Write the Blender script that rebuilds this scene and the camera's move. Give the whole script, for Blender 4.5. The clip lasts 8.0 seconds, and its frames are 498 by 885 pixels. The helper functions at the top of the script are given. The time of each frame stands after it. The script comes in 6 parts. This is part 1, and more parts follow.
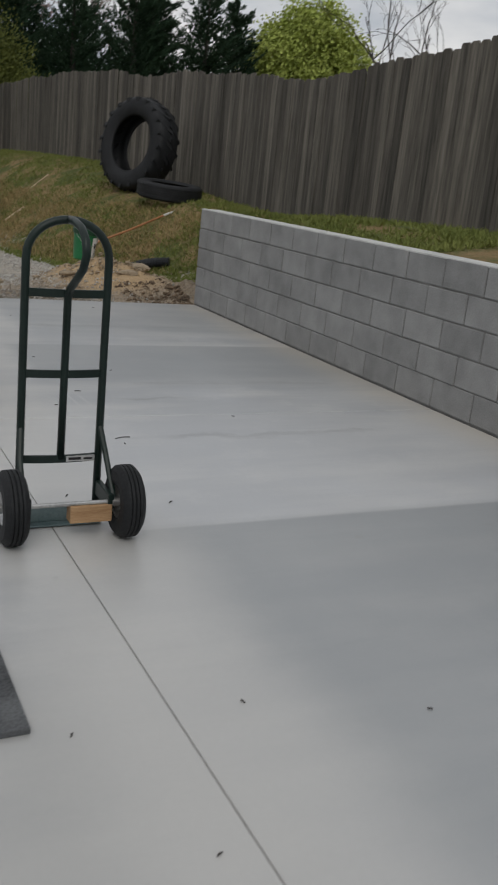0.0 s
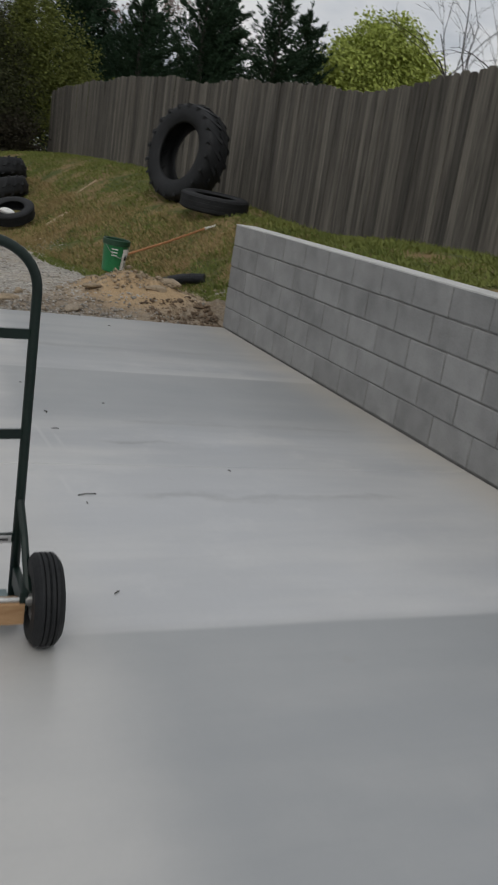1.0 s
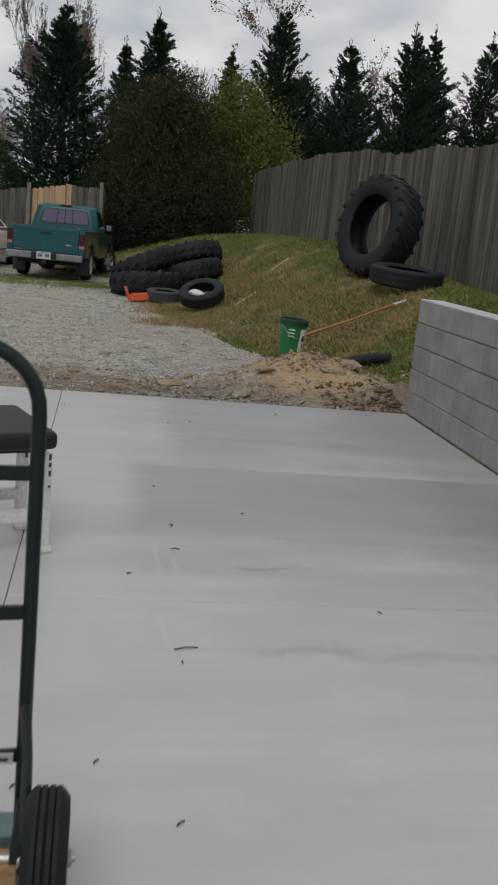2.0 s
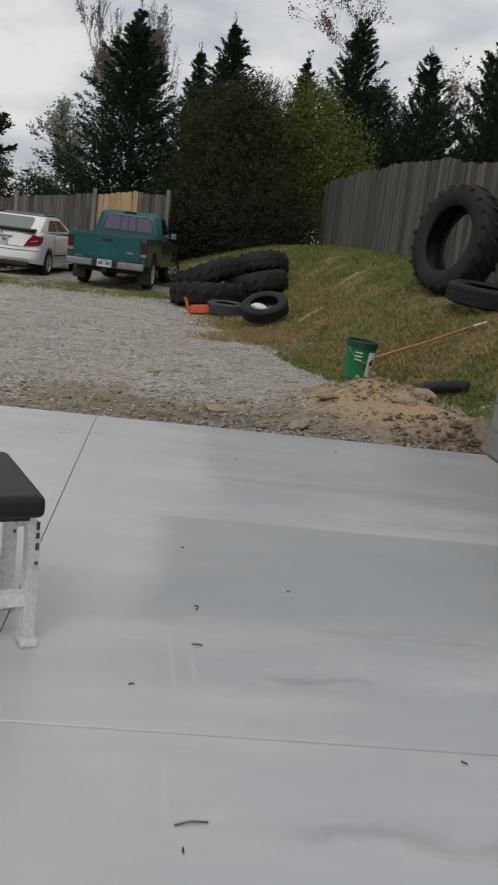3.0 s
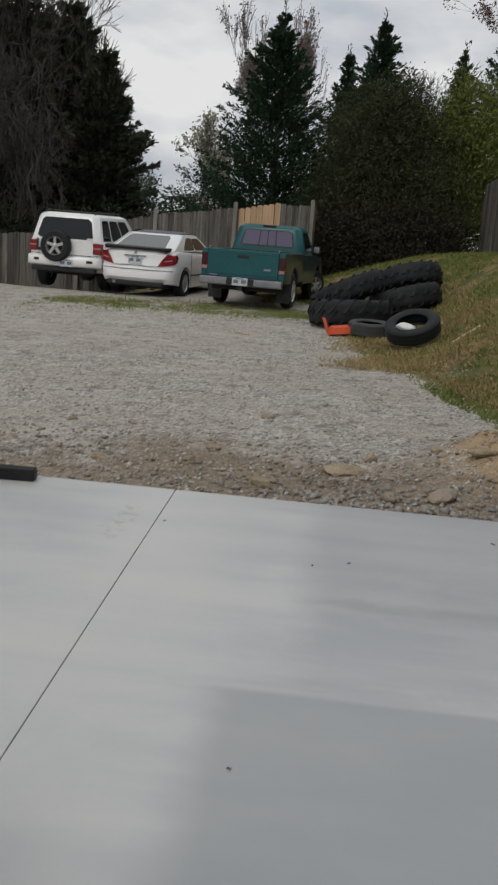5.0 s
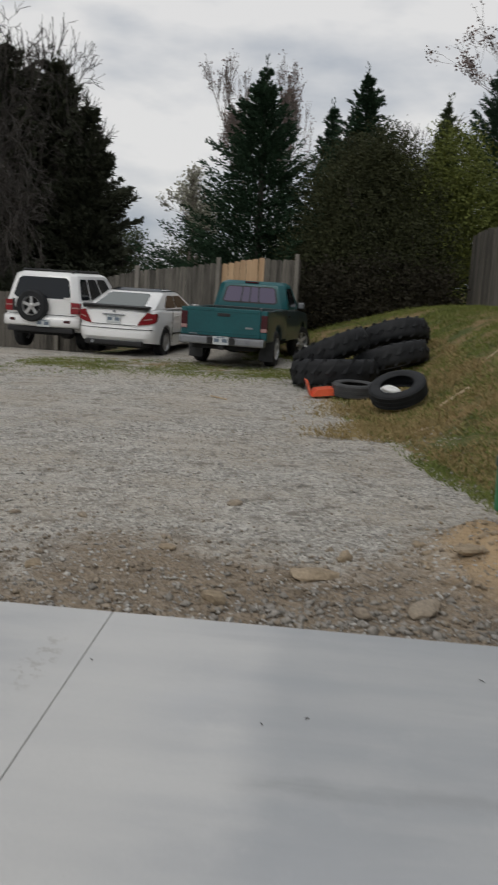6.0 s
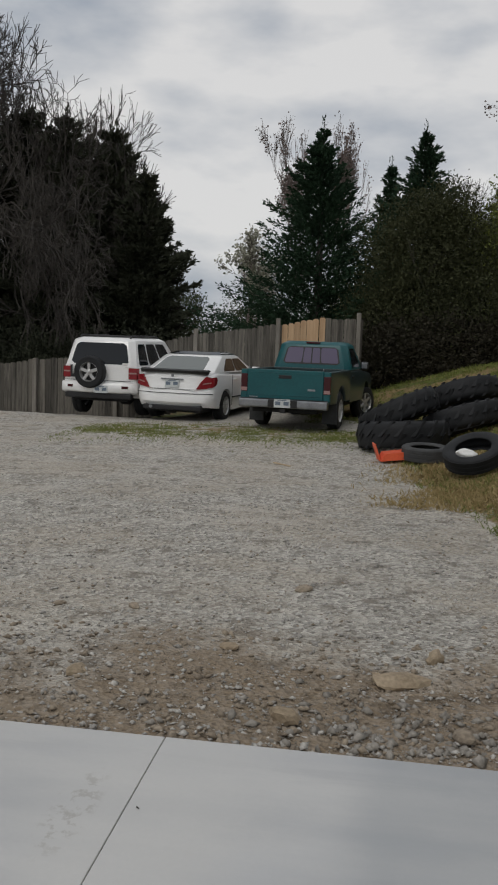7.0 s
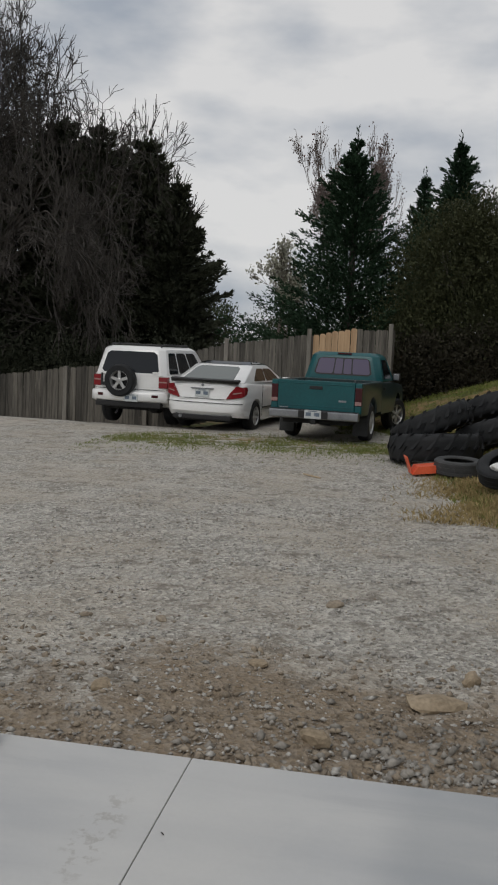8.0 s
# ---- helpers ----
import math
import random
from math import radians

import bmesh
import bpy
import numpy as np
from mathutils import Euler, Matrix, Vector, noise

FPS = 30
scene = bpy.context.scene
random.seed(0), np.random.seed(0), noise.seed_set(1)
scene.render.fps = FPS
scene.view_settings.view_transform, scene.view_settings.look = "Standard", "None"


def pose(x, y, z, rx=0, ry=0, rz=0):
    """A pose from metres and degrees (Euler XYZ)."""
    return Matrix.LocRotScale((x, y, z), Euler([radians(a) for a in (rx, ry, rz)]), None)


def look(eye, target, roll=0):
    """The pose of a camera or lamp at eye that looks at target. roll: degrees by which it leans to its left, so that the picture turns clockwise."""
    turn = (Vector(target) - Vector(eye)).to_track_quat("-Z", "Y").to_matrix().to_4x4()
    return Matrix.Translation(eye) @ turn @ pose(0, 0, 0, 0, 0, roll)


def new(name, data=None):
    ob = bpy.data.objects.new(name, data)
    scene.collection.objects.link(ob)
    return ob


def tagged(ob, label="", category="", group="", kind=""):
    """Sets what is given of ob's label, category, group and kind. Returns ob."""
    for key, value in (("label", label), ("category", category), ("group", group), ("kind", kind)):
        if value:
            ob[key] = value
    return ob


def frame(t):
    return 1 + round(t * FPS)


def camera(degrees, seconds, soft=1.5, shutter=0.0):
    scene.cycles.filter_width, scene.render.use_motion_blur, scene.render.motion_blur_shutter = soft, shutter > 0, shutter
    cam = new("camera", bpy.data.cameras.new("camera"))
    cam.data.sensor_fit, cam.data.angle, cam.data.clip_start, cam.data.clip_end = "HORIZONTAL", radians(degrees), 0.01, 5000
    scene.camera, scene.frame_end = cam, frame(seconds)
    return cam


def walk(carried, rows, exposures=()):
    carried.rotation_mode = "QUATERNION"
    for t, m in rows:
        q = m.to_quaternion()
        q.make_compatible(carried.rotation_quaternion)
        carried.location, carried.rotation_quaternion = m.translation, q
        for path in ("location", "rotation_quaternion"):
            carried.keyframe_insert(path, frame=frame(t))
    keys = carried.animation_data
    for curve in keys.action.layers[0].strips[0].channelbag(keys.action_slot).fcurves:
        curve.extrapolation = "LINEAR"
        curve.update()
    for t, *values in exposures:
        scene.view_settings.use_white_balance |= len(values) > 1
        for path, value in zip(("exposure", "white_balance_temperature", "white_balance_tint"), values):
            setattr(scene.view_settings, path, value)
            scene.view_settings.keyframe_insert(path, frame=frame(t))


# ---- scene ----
cam = camera(30.5, 8.0, soft=1.9, shutter=0.35)
PATH = [
    (0, (0.834, 2.504, 1.41), (1.711, 4.212, 0.85), 6.0),
    (0.2, (0.99, 2.611, 1.434), (1.832, 4.33, 0.853), 7.0),
    (0.5, (1.175, 2.766, 1.427), (1.988, 4.504, 0.862), 7.9),
    (1, (1.448, 3.176, 1.445), (2.221, 4.938, 0.898), 8.7),
    (1.5, (1.758, 3.585, 1.45), (2.223, 5.469, 0.964), 6.6),
    (2.8, (2.187, 4.776, 1.437), (2.431, 6.713, 1.001), 6.4),
    (3, (2.195, 4.963, 1.441), (2.387, 6.904, 0.999), 7.0),
    (3.5, (2.357, 5.426, 1.428), (2.44, 7.364, 0.944), 4.5),
    (4, (2.42, 5.907, 1.416), (2.284, 7.84, 0.922), 4.7),
    (4.5, (2.457, 6.315, 1.442), (2.304, 8.247, 0.948), 5.1),
    (4.7, (2.465, 6.473, 1.457), (2.293, 8.405, 0.97), 4.6),
    (5.8, (2.68, 7.209, 1.637), (2.595, 9.175, 1.283), 3.4),
    (6, (2.676, 7.433, 1.668), (2.518, 9.396, 1.315), 3.5),
    (6.5, (2.55, 7.801, 1.685), (2.301, 9.773, 1.465), 2.6),
    (7, (2.557, 8.129, 1.67), (2.259, 10.093, 1.44), 2.0),
    (7.5, (2.536, 8.221, 1.668), (2.187, 10.175, 1.425), 1.5),
    (8, (2.517, 8.251, 1.659), (2.156, 10.207, 1.449), 2.6),
]
walk(cam, [(t, look(eye, target, roll)) for t, eye, target, roll in PATH], [(0, 0.0), (1.5, 0.0), (3.0, 0.08), (4.7, 0.1), (5.8, 0.08), (6.5, -0.04), (8.0, -0.06)])

# ---- light ----
SUN_EL, SUN_AZ = 48.0, 200.0
world = bpy.data.worlds.new("overcast_sky")
scene.world = world
world.use_nodes = True
wn, wl = world.node_tree.nodes, world.node_tree.links
wn.clear()
w_out, w_bg = wn.new("ShaderNodeOutputWorld"), wn.new("ShaderNodeBackground")
w_sky = wn.new("ShaderNodeTexSky")
w_sky.sky_type, w_sky.sun_disc = "NISHITA", False
w_sky.sun_elevation, w_sky.sun_rotation = radians(SUN_EL), radians(SUN_AZ)
w_co, w_map = wn.new("ShaderNodeTexCoord"), wn.new("ShaderNodeMapping")
w_map.inputs["Scale"].default_value = (1.0, 1.0, 2.4)
w_n1, w_n2 = wn.new("ShaderNodeTexNoise"), wn.new("ShaderNodeTexNoise")
w_n1.inputs["Scale"].default_value, w_n1.inputs["Detail"].default_value = 5.2, 5.0
w_n2.inputs["Scale"].default_value, w_n2.inputs["Detail"].default_value = 2.0, 3.0
w_r1 = wn.new("ShaderNodeValToRGB")
w_r1.color_ramp.elements[0].position, w_r1.color_ramp.elements[0].color = 0.40, (4.9, 5.4, 6.15, 1)
w_r1.color_ramp.elements[1].position, w_r1.color_ramp.elements[1].color = 0.58, (9.9, 9.8, 9.7, 1)
w_mul = wn.new("ShaderNodeMath")
w_mul.operation = "MULTIPLY_ADD"
w_mul.inputs[1].default_value = 0.6
w_mix = wn.new("ShaderNodeMix")
w_mix.data_type = "RGBA"
w_mix.inputs[0].default_value = 0.93
w_bg.inputs["Strength"].default_value = 0.075
wl.new(w_co.outputs["Generated"], w_map.inputs["Vector"])
wl.new(w_map.outputs["Vector"], w_n1.inputs["Vector"])
wl.new(w_map.outputs["Vector"], w_n2.inputs["Vector"])
w_half = wn.new("ShaderNodeMath")
w_half.operation = "MULTIPLY"
w_half.inputs[1].default_value = 0.42
wl.new(w_n2.outputs["Fac"], w_half.inputs[0])
wl.new(w_n1.outputs["Fac"], w_mul.inputs[0])
wl.new(w_half.outputs[0], w_mul.inputs[2])
wl.new(w_mul.outputs[0], w_r1.inputs["Fac"])
wl.new(w_sky.outputs["Color"], w_mix.inputs[6])
wl.new(w_r1.outputs["Color"], w_mix.inputs[7])
wl.new(w_mix.outputs[2], w_bg.inputs["Color"])
wl.new(w_bg.outputs["Background"], w_out.inputs["Surface"])

sun = new("sun", bpy.data.lights.new("sun", "SUN"))
sun.data.energy, sun.data.angle, sun.data.color = 0.7, radians(25), (1.0, 0.96, 0.9)
sun.matrix_world = look((0, 0, 0), (-math.cos(radians(SUN_EL)) * math.sin(radians(SUN_AZ)), -math.cos(radians(SUN_EL)) * math.cos(radians(SUN_AZ)), -math.sin(radians(SUN_EL))))


# ---- materials ----
def shade(name, a, b, scale=6.0, rough=0.8, bump=0.2, fine=60.0, metal=0.0, spread=0.0, stretch=(1, 1, 1), coat=0.0, dark=0.0, local=False):
    """Two colours mixed by coarse and fine noise, with a fine bump; spread varies brightness from piece to piece."""
    m = bpy.data.materials.new(name)
    m.use_nodes = True
    n, l = m.node_tree.nodes, m.node_tree.links
    p = n["Principled BSDF"]
    co, mp = n.new("ShaderNodeTexCoord"), n.new("ShaderNodeMapping")
    mp.inputs["Scale"].default_value = stretch
    if local:
        l.new(co.outputs["Object"], mp.inputs["Vector"])
        info0 = n.new("ShaderNodeObjectInfo")
        sc = n.new("ShaderNodeVectorMath")
        sc.operation = "SCALE"
        sc.inputs[0].default_value = (17.0, 31.0, 23.0)
        l.new(info0.outputs["Random"], sc.inputs["Scale"])
        l.new(sc.outputs["Vector"], mp.inputs["Location"])
    else:
        geo = n.new("ShaderNodeNewGeometry")
        l.new(geo.outputs["Position"], mp.inputs["Vector"])
    n1, n2 = n.new("ShaderNodeTexNoise"), n.new("ShaderNodeTexNoise")
    n1.inputs["Scale"].default_value, n1.inputs["Detail"].default_value = scale, 6.0
    n2.inputs["Scale"].default_value, n2.inputs["Detail"].default_value = fine, 4.0
    l.new(mp.outputs["Vector"], n1.inputs["Vector"])
    l.new(mp.outputs["Vector"], n2.inputs["Vector"])
    add = n.new("ShaderNodeMath")
    add.operation = "MULTIPLY_ADD"
    add.inputs[1].default_value = 0.45
    l.new(n2.outputs["Fac"], add.inputs[0])
    half = n.new("ShaderNodeMath")
    half.operation = "MULTIPLY"
    half.inputs[1].default_value = 0.6
    l.new(n1.outputs["Fac"], half.inputs[0])
    l.new(half.outputs[0], add.inputs[2])
    ramp = n.new("ShaderNodeValToRGB")
    ramp.color_ramp.elements[0].position, ramp.color_ramp.elements[0].color = 0.36, (*a, 1)
    ramp.color_ramp.elements[1].position, ramp.color_ramp.elements[1].color = 0.68, (*b, 1)
    l.new(add.outputs[0], ramp.inputs["Fac"])
    colour = ramp.outputs["Color"]
    if spread:
        info, mr, hs = n.new("ShaderNodeObjectInfo"), n.new("ShaderNodeMapRange"), n.new("ShaderNodeHueSaturation")
        mr.inputs["To Min"].default_value, mr.inputs["To Max"].default_value = 1 - spread, 1 + spread
        l.new(info.outputs["Random"], mr.inputs["Value"])
        l.new(mr.outputs["Result"], hs.inputs["Value"])
        l.new(colour, hs.inputs["Color"])
        colour = hs.outputs["Color"]
    l.new(colour, p.inputs["Base Color"])
    p.inputs["Roughness"].default_value, p.inputs["Metallic"].default_value = rough, metal
    p.inputs["Coat Weight"].default_value = coat
    p.inputs["Specular IOR Level"].default_value = dark or 0.5
    if bump:
        bn = n.new("ShaderNodeBump")
        bn.inputs["Strength"].default_value, bn.inputs["Distance"].default_value = bump, 0.01
        l.new(add.outputs[0], bn.inputs["Height"])
        l.new(bn.outputs["Normal"], p.inputs["Normal"])
    return m


def leafy(name, a, b):
    """Foliage: colour varies from leaf to leaf."""
    m = bpy.data.materials.new(name)
    m.use_nodes = True
    n, l = m.node_tree.nodes, m.node_tree.links
    p = n["Principled BSDF"]
    geo, ramp = n.new("ShaderNodeNewGeometry"), n.new("ShaderNodeValToRGB")
    ramp.color_ramp.elements[0].color, ramp.color_ramp.elements[1].color = (*a, 1), (*b, 1)
    no, mx = n.new("ShaderNodeTexNoise"), n.new("ShaderNodeMath")
    no.inputs["Scale"].default_value = 0.9
    mx.operation = "MULTIPLY_ADD"
    mx.inputs[1].default_value = 0.34
    h = n.new("ShaderNodeMath")
    h.operation = "MULTIPLY"
    h.inputs[1].default_value = 0.66
    l.new(geo.outputs["Position"], no.inputs["Vector"])
    l.new(no.outputs["Fac"], h.inputs[0])
    l.new(geo.outputs["Random Per Island"], mx.inputs[0])
    l.new(h.outputs[0], mx.inputs[2])
    l.new(mx.outputs[0], ramp.inputs["Fac"])
    l.new(ramp.outputs["Color"], p.inputs["Base Color"])
    p.inputs["Roughness"].default_value = 0.75
    p.inputs["Specular IOR Level"].default_value = 0.25
    return m


def plain(name, c, rough=0.5, metal=0.0, coat=0.0):
    return shade(name, [v * 0.88 for v in c], [min(1, v * 1.1) for v in c], 9.0, rough, 0.04, 90.0, metal, 0, (1, 1, 1), coat)


def glassy(name, c, rough=0.05, gloss=0.6):
    m = bpy.data.materials.new(name)
    m.use_nodes = True
    p = m.node_tree.nodes["Principled BSDF"]
    p.inputs["Base Color"].default_value, p.inputs["Roughness"].default_value = (*c, 1), rough
    p.inputs["Specular IOR Level"].default_value = gloss
    return m


def maths(n, l, op, a, b=None, c=None):
    k = n.new("ShaderNodeMath")
    k.operation = op
    for i, v in enumerate((a, b, c)):
        if v is None:
            continue
        if isinstance(v, (int, float)):
            k.inputs[i].default_value = v
        else:
            l.new(v, k.inputs[i])
    return k.outputs[0]


def ramp01(n, l, v, lo, hi):
    k = n.new("ShaderNodeMapRange")
    k.interpolation_type = "SMOOTHSTEP"
    k.inputs["From Min"].default_value, k.inputs["From Max"].default_value = lo, hi
    l.new(v, k.inputs["Value"])
    return k.outputs["Result"]


def mixed(n, l, f, a, b):
    k = n.new("ShaderNodeMix")
    k.data_type = "RGBA"
    for i, v in ((0, f), (6, a), (7, b)):
        if isinstance(v, (int, float)):
            k.inputs[i].default_value = v
        elif isinstance(v, tuple):
            k.inputs[i].default_value = (*v, 1)
        else:
            l.new(v, k.inputs[i])
    return k.outputs[2]


def noise_fac(n, l, vec, scale, detail=5.0, rough=0.55):
    k = n.new("ShaderNodeTexNoise")
    k.inputs["Scale"].default_value, k.inputs["Detail"].default_value, k.inputs["Roughness"].default_value = scale, detail, rough
    l.new(vec, k.inputs["Vector"])
    return k.outputs["Fac"]


def concrete_slab():
    """Young concrete: pale, with darker bluish fields that keep straight edges, pale bands of painted sky sheen, trowel
    streaks and small stains.
    """
    m = bpy.data.materials.new("slab_concrete")
    m.use_nodes = True
    n, l = m.node_tree.nodes, m.node_tree.links
    p = n["Principled BSDF"]
    geo, sep = n.new("ShaderNodeNewGeometry"), n.new("ShaderNodeSeparateXYZ")
    pos = geo.outputs["Position"]
    l.new(pos, sep.inputs["Vector"])
    wob = noise_fac(n, l, pos, 1.6, 4.0)
    x = maths(n, l, "MULTIPLY_ADD", wob, 0.22, sep.outputs["X"])
    y = maths(n, l, "MULTIPLY_ADD", wob, 0.03, sep.outputs["Y"])
    big = noise_fac(n, l, pos, 0.8, 5.0, 0.6)
    mp = n.new("ShaderNodeMapping")
    mp.inputs["Scale"].default_value = (0.45, 1.9, 1.0)
    l.new(pos, mp.inputs["Vector"])
    streak = noise_fac(n, l, mp.outputs["Vector"], 1.1, 4.0, 0.6)
    fine = noise_fac(n, l, pos, 45.0, 5.0, 0.65)
    base = mixed(n, l, ramp01(n, l, streak, 0.36, 0.66), (0.38, 0.392, 0.405), (0.52, 0.52, 0.51))
    base = mixed(n, l, maths(n, l, "MULTIPLY", ramp01(n, l, big, 0.5, 0.72), 0.5), base, (0.44, 0.46, 0.49))
    # dark drag marks left by the trowel
    mp2 = n.new("ShaderNodeMapping")
    mp2.inputs["Scale"].default_value = (0.55, 4.5, 1.0)
    mp2.inputs["Rotation"].default_value = (0, 0, 0.07)
    l.new(pos, mp2.inputs["Vector"])
    drag_n = noise_fac(n, l, mp2.outputs["Vector"], 1.0, 6.0, 0.68)
    drag = ramp01(n, l, drag_n, 0.55, 0.72)
    base = mixed(n, l, maths(n, l, "MULTIPLY", drag, 0.55), base, (0.32, 0.33, 0.345))
    cloud = ramp01(n, l, noise_fac(n, l, pos, 2.6, 5.0, 0.7), 0.5, 0.7)
    base = mixed(n, l, maths(n, l, "MULTIPLY", cloud, 0.3), base, (0.60, 0.595, 0.58))
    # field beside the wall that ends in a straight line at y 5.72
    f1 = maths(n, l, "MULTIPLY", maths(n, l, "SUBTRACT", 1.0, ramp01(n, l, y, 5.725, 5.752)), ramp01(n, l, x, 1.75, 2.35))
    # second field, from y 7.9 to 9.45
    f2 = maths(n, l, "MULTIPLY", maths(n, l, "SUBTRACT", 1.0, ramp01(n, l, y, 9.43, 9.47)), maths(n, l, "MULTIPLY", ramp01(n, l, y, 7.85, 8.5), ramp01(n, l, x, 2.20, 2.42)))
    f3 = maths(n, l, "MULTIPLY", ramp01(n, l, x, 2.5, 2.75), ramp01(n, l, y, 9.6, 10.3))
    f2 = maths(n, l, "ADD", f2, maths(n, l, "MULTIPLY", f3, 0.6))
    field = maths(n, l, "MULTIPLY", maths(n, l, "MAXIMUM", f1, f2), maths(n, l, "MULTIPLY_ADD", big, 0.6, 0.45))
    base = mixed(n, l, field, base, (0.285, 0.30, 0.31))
    # sky reflection painted as a pale band between the joint and the darker field, and a duller stretch near the house
    # end
    f4 = maths(n, l, "MULTIPLY", maths(n, l, "MULTIPLY", ramp01(n, l, y, 5.735, 5.80), maths(n, l, "SUBTRACT", 1.0, ramp01(n, l, y, 6.9, 7.9))), ramp01(n, l, x, 1.7, 2.4))
    base = mixed(n, l, maths(n, l, "MULTIPLY", f4, 0.35), base, (0.60, 0.61, 0.625))
    # pale far strip, part of it the sky's sheen put into the colour
    f5 = maths(n, l, "MULTIPLY", ramp01(n, l, y, 9.46, 9.56), maths(n, l, "SUBTRACT", 1.0, ramp01(n, l, x, 2.45, 2.75)))
    base = mixed(n, l, maths(n, l, "MULTIPLY", f5, 0.28), base, (0.62, 0.605, 0.575))
    f6 = maths(n, l, "MULTIPLY", maths(n, l, "SUBTRACT", 1.0, ramp01(n, l, y, 4.2, 5.6)), maths(n, l, "SUBTRACT", 1.0, ramp01(n, l, x, 1.75, 2.2)))
    base = mixed(n, l, maths(n, l, "MULTIPLY", f6, 0.7), base, (0.40, 0.395, 0.375))
    # pale strip along the joint
    dx = maths(n, l, "ABSOLUTE", maths(n, l, "SUBTRACT", x, 1.90))
    strip = maths(n, l, "MULTIPLY", maths(n, l, "SUBTRACT", 1.0, ramp01(n, l, dx, 0.15, 0.55)), 0.55)
    base = mixed(n, l, strip, base, (0.56, 0.55, 0.525))
    # sandy wash along the foot of the wall
    wash = maths(n, l, "MULTIPLY", ramp01(n, l, x, 4.35, 4.85), maths(n, l, "MULTIPLY_ADD", streak, 0.9, 0.0))
    base = mixed(n, l, wash, base, (0.58, 0.52, 0.43))
    spots = ramp01(n, l, noise_fac(n, l, pos, 7.0, 2.0), 0.73, 0.78)
    base = mixed(n, l, maths(n, l, "MULTIPLY", spots, 0.3), base, (0.30, 0.29, 0.28))
    # long dark trowel drags across the darker field, and pale vertical scrapes
    wavy = noise_fac(n, l, pos, 3.0, 5.0, 0.65)
    for my, mx0, mx1, wide, deep in ((8.15, 2.55, 4.6, 0.07, 0.55), (7.78, 2.6, 3.25, 0.035, 0.75), (10.25, 2.5, 4.4, 0.10, 0.4), (6.95, 2.6, 4.3, 0.06, 0.4)):
        off = maths(n, l, "ABSOLUTE", maths(n, l, "SUBTRACT", maths(n, l, "MULTIPLY_ADD", wavy, 0.28, sep.outputs["Y"]), my + 0.14))
        line = maths(n, l, "MULTIPLY", maths(n, l, "SUBTRACT", 1.0, ramp01(n, l, off, 0.0, wide)), maths(n, l, "MULTIPLY", ramp01(n, l, x, mx0, mx0 + 0.25), maths(n, l, "SUBTRACT", 1.0, ramp01(n, l, x, mx1 - 0.3, mx1))))
        base = mixed(n, l, maths(n, l, "MULTIPLY", line, maths(n, l, "MULTIPLY", ramp01(n, l, drag_n, 0.40, 0.62), deep)), base, (0.22, 0.225, 0.23))
    for mx0, y0, y1 in ((2.32, 7.55, 8.15), (2.39, 7.6, 8.0), (2.27, 6.9, 7.3)):
        off = maths(n, l, "ABSOLUTE", maths(n, l, "SUBTRACT", maths(n, l, "MULTIPLY_ADD", sep.outputs["Y"], 0.05, sep.outputs["X"]), mx0 + 0.38))
        line = maths(n, l, "MULTIPLY", maths(n, l, "SUBTRACT", 1.0, ramp01(n, l, off, 0.0, 0.018)), maths(n, l, "MULTIPLY", ramp01(n, l, y, y0, y0 + 0.2), maths(n, l, "SUBTRACT", 1.0, ramp01(n, l, y, y1 - 0.2, y1))))
        base = mixed(n, l, maths(n, l, "MULTIPLY", line, 0.35), base, (0.60, 0.60, 0.59))
    # muddy smear beside the joint near the slab's end
    ex = maths(n, l, "MULTIPLY", maths(n, l, "SUBTRACT", sep.outputs["X"], 1.53), 10.0)
    ey = maths(n, l, "MULTIPLY", maths(n, l, "SUBTRACT", sep.outputs["Y"], 11.05), 2.6)
    far = maths(n, l, "ADD", maths(n, l, "MULTIPLY", ex, ex), maths(n, l, "MULTIPLY", ey, ey))
    smear = maths(n, l, "MULTIPLY", maths(n, l, "SUBTRACT", 1.0, ramp01(n, l, far, 0.1, 1.0)), ramp01(n, l, noise_fac(n, l, pos, 16.0, 4.0, 0.7), 0.5, 0.62))
    base = mixed(n, l, maths(n, l, "MULTIPLY", smear, 0.5), base, (0.26, 0.235, 0.20))
    grain = mixed(n, l, maths(n, l, "MULTIPLY", fine, 0.16), base, (0.25, 0.25, 0.25))
    l.new(grain, p.inputs["Base Color"])
    l.new(maths(n, l, "MULTIPLY_ADD", big, 0.20, 0.24), p.inputs["Roughness"])
    p.inputs["Specular IOR Level"].default_value = 0.95
    bn = n.new("ShaderNodeBump")
    bn.inputs["Strength"].default_value, bn.inputs["Distance"].default_value = 0.10, 0.004
    l.new(fine, bn.inputs["Height"])
    l.new(bn.outputs["Normal"], p.inputs["Normal"])
    return m


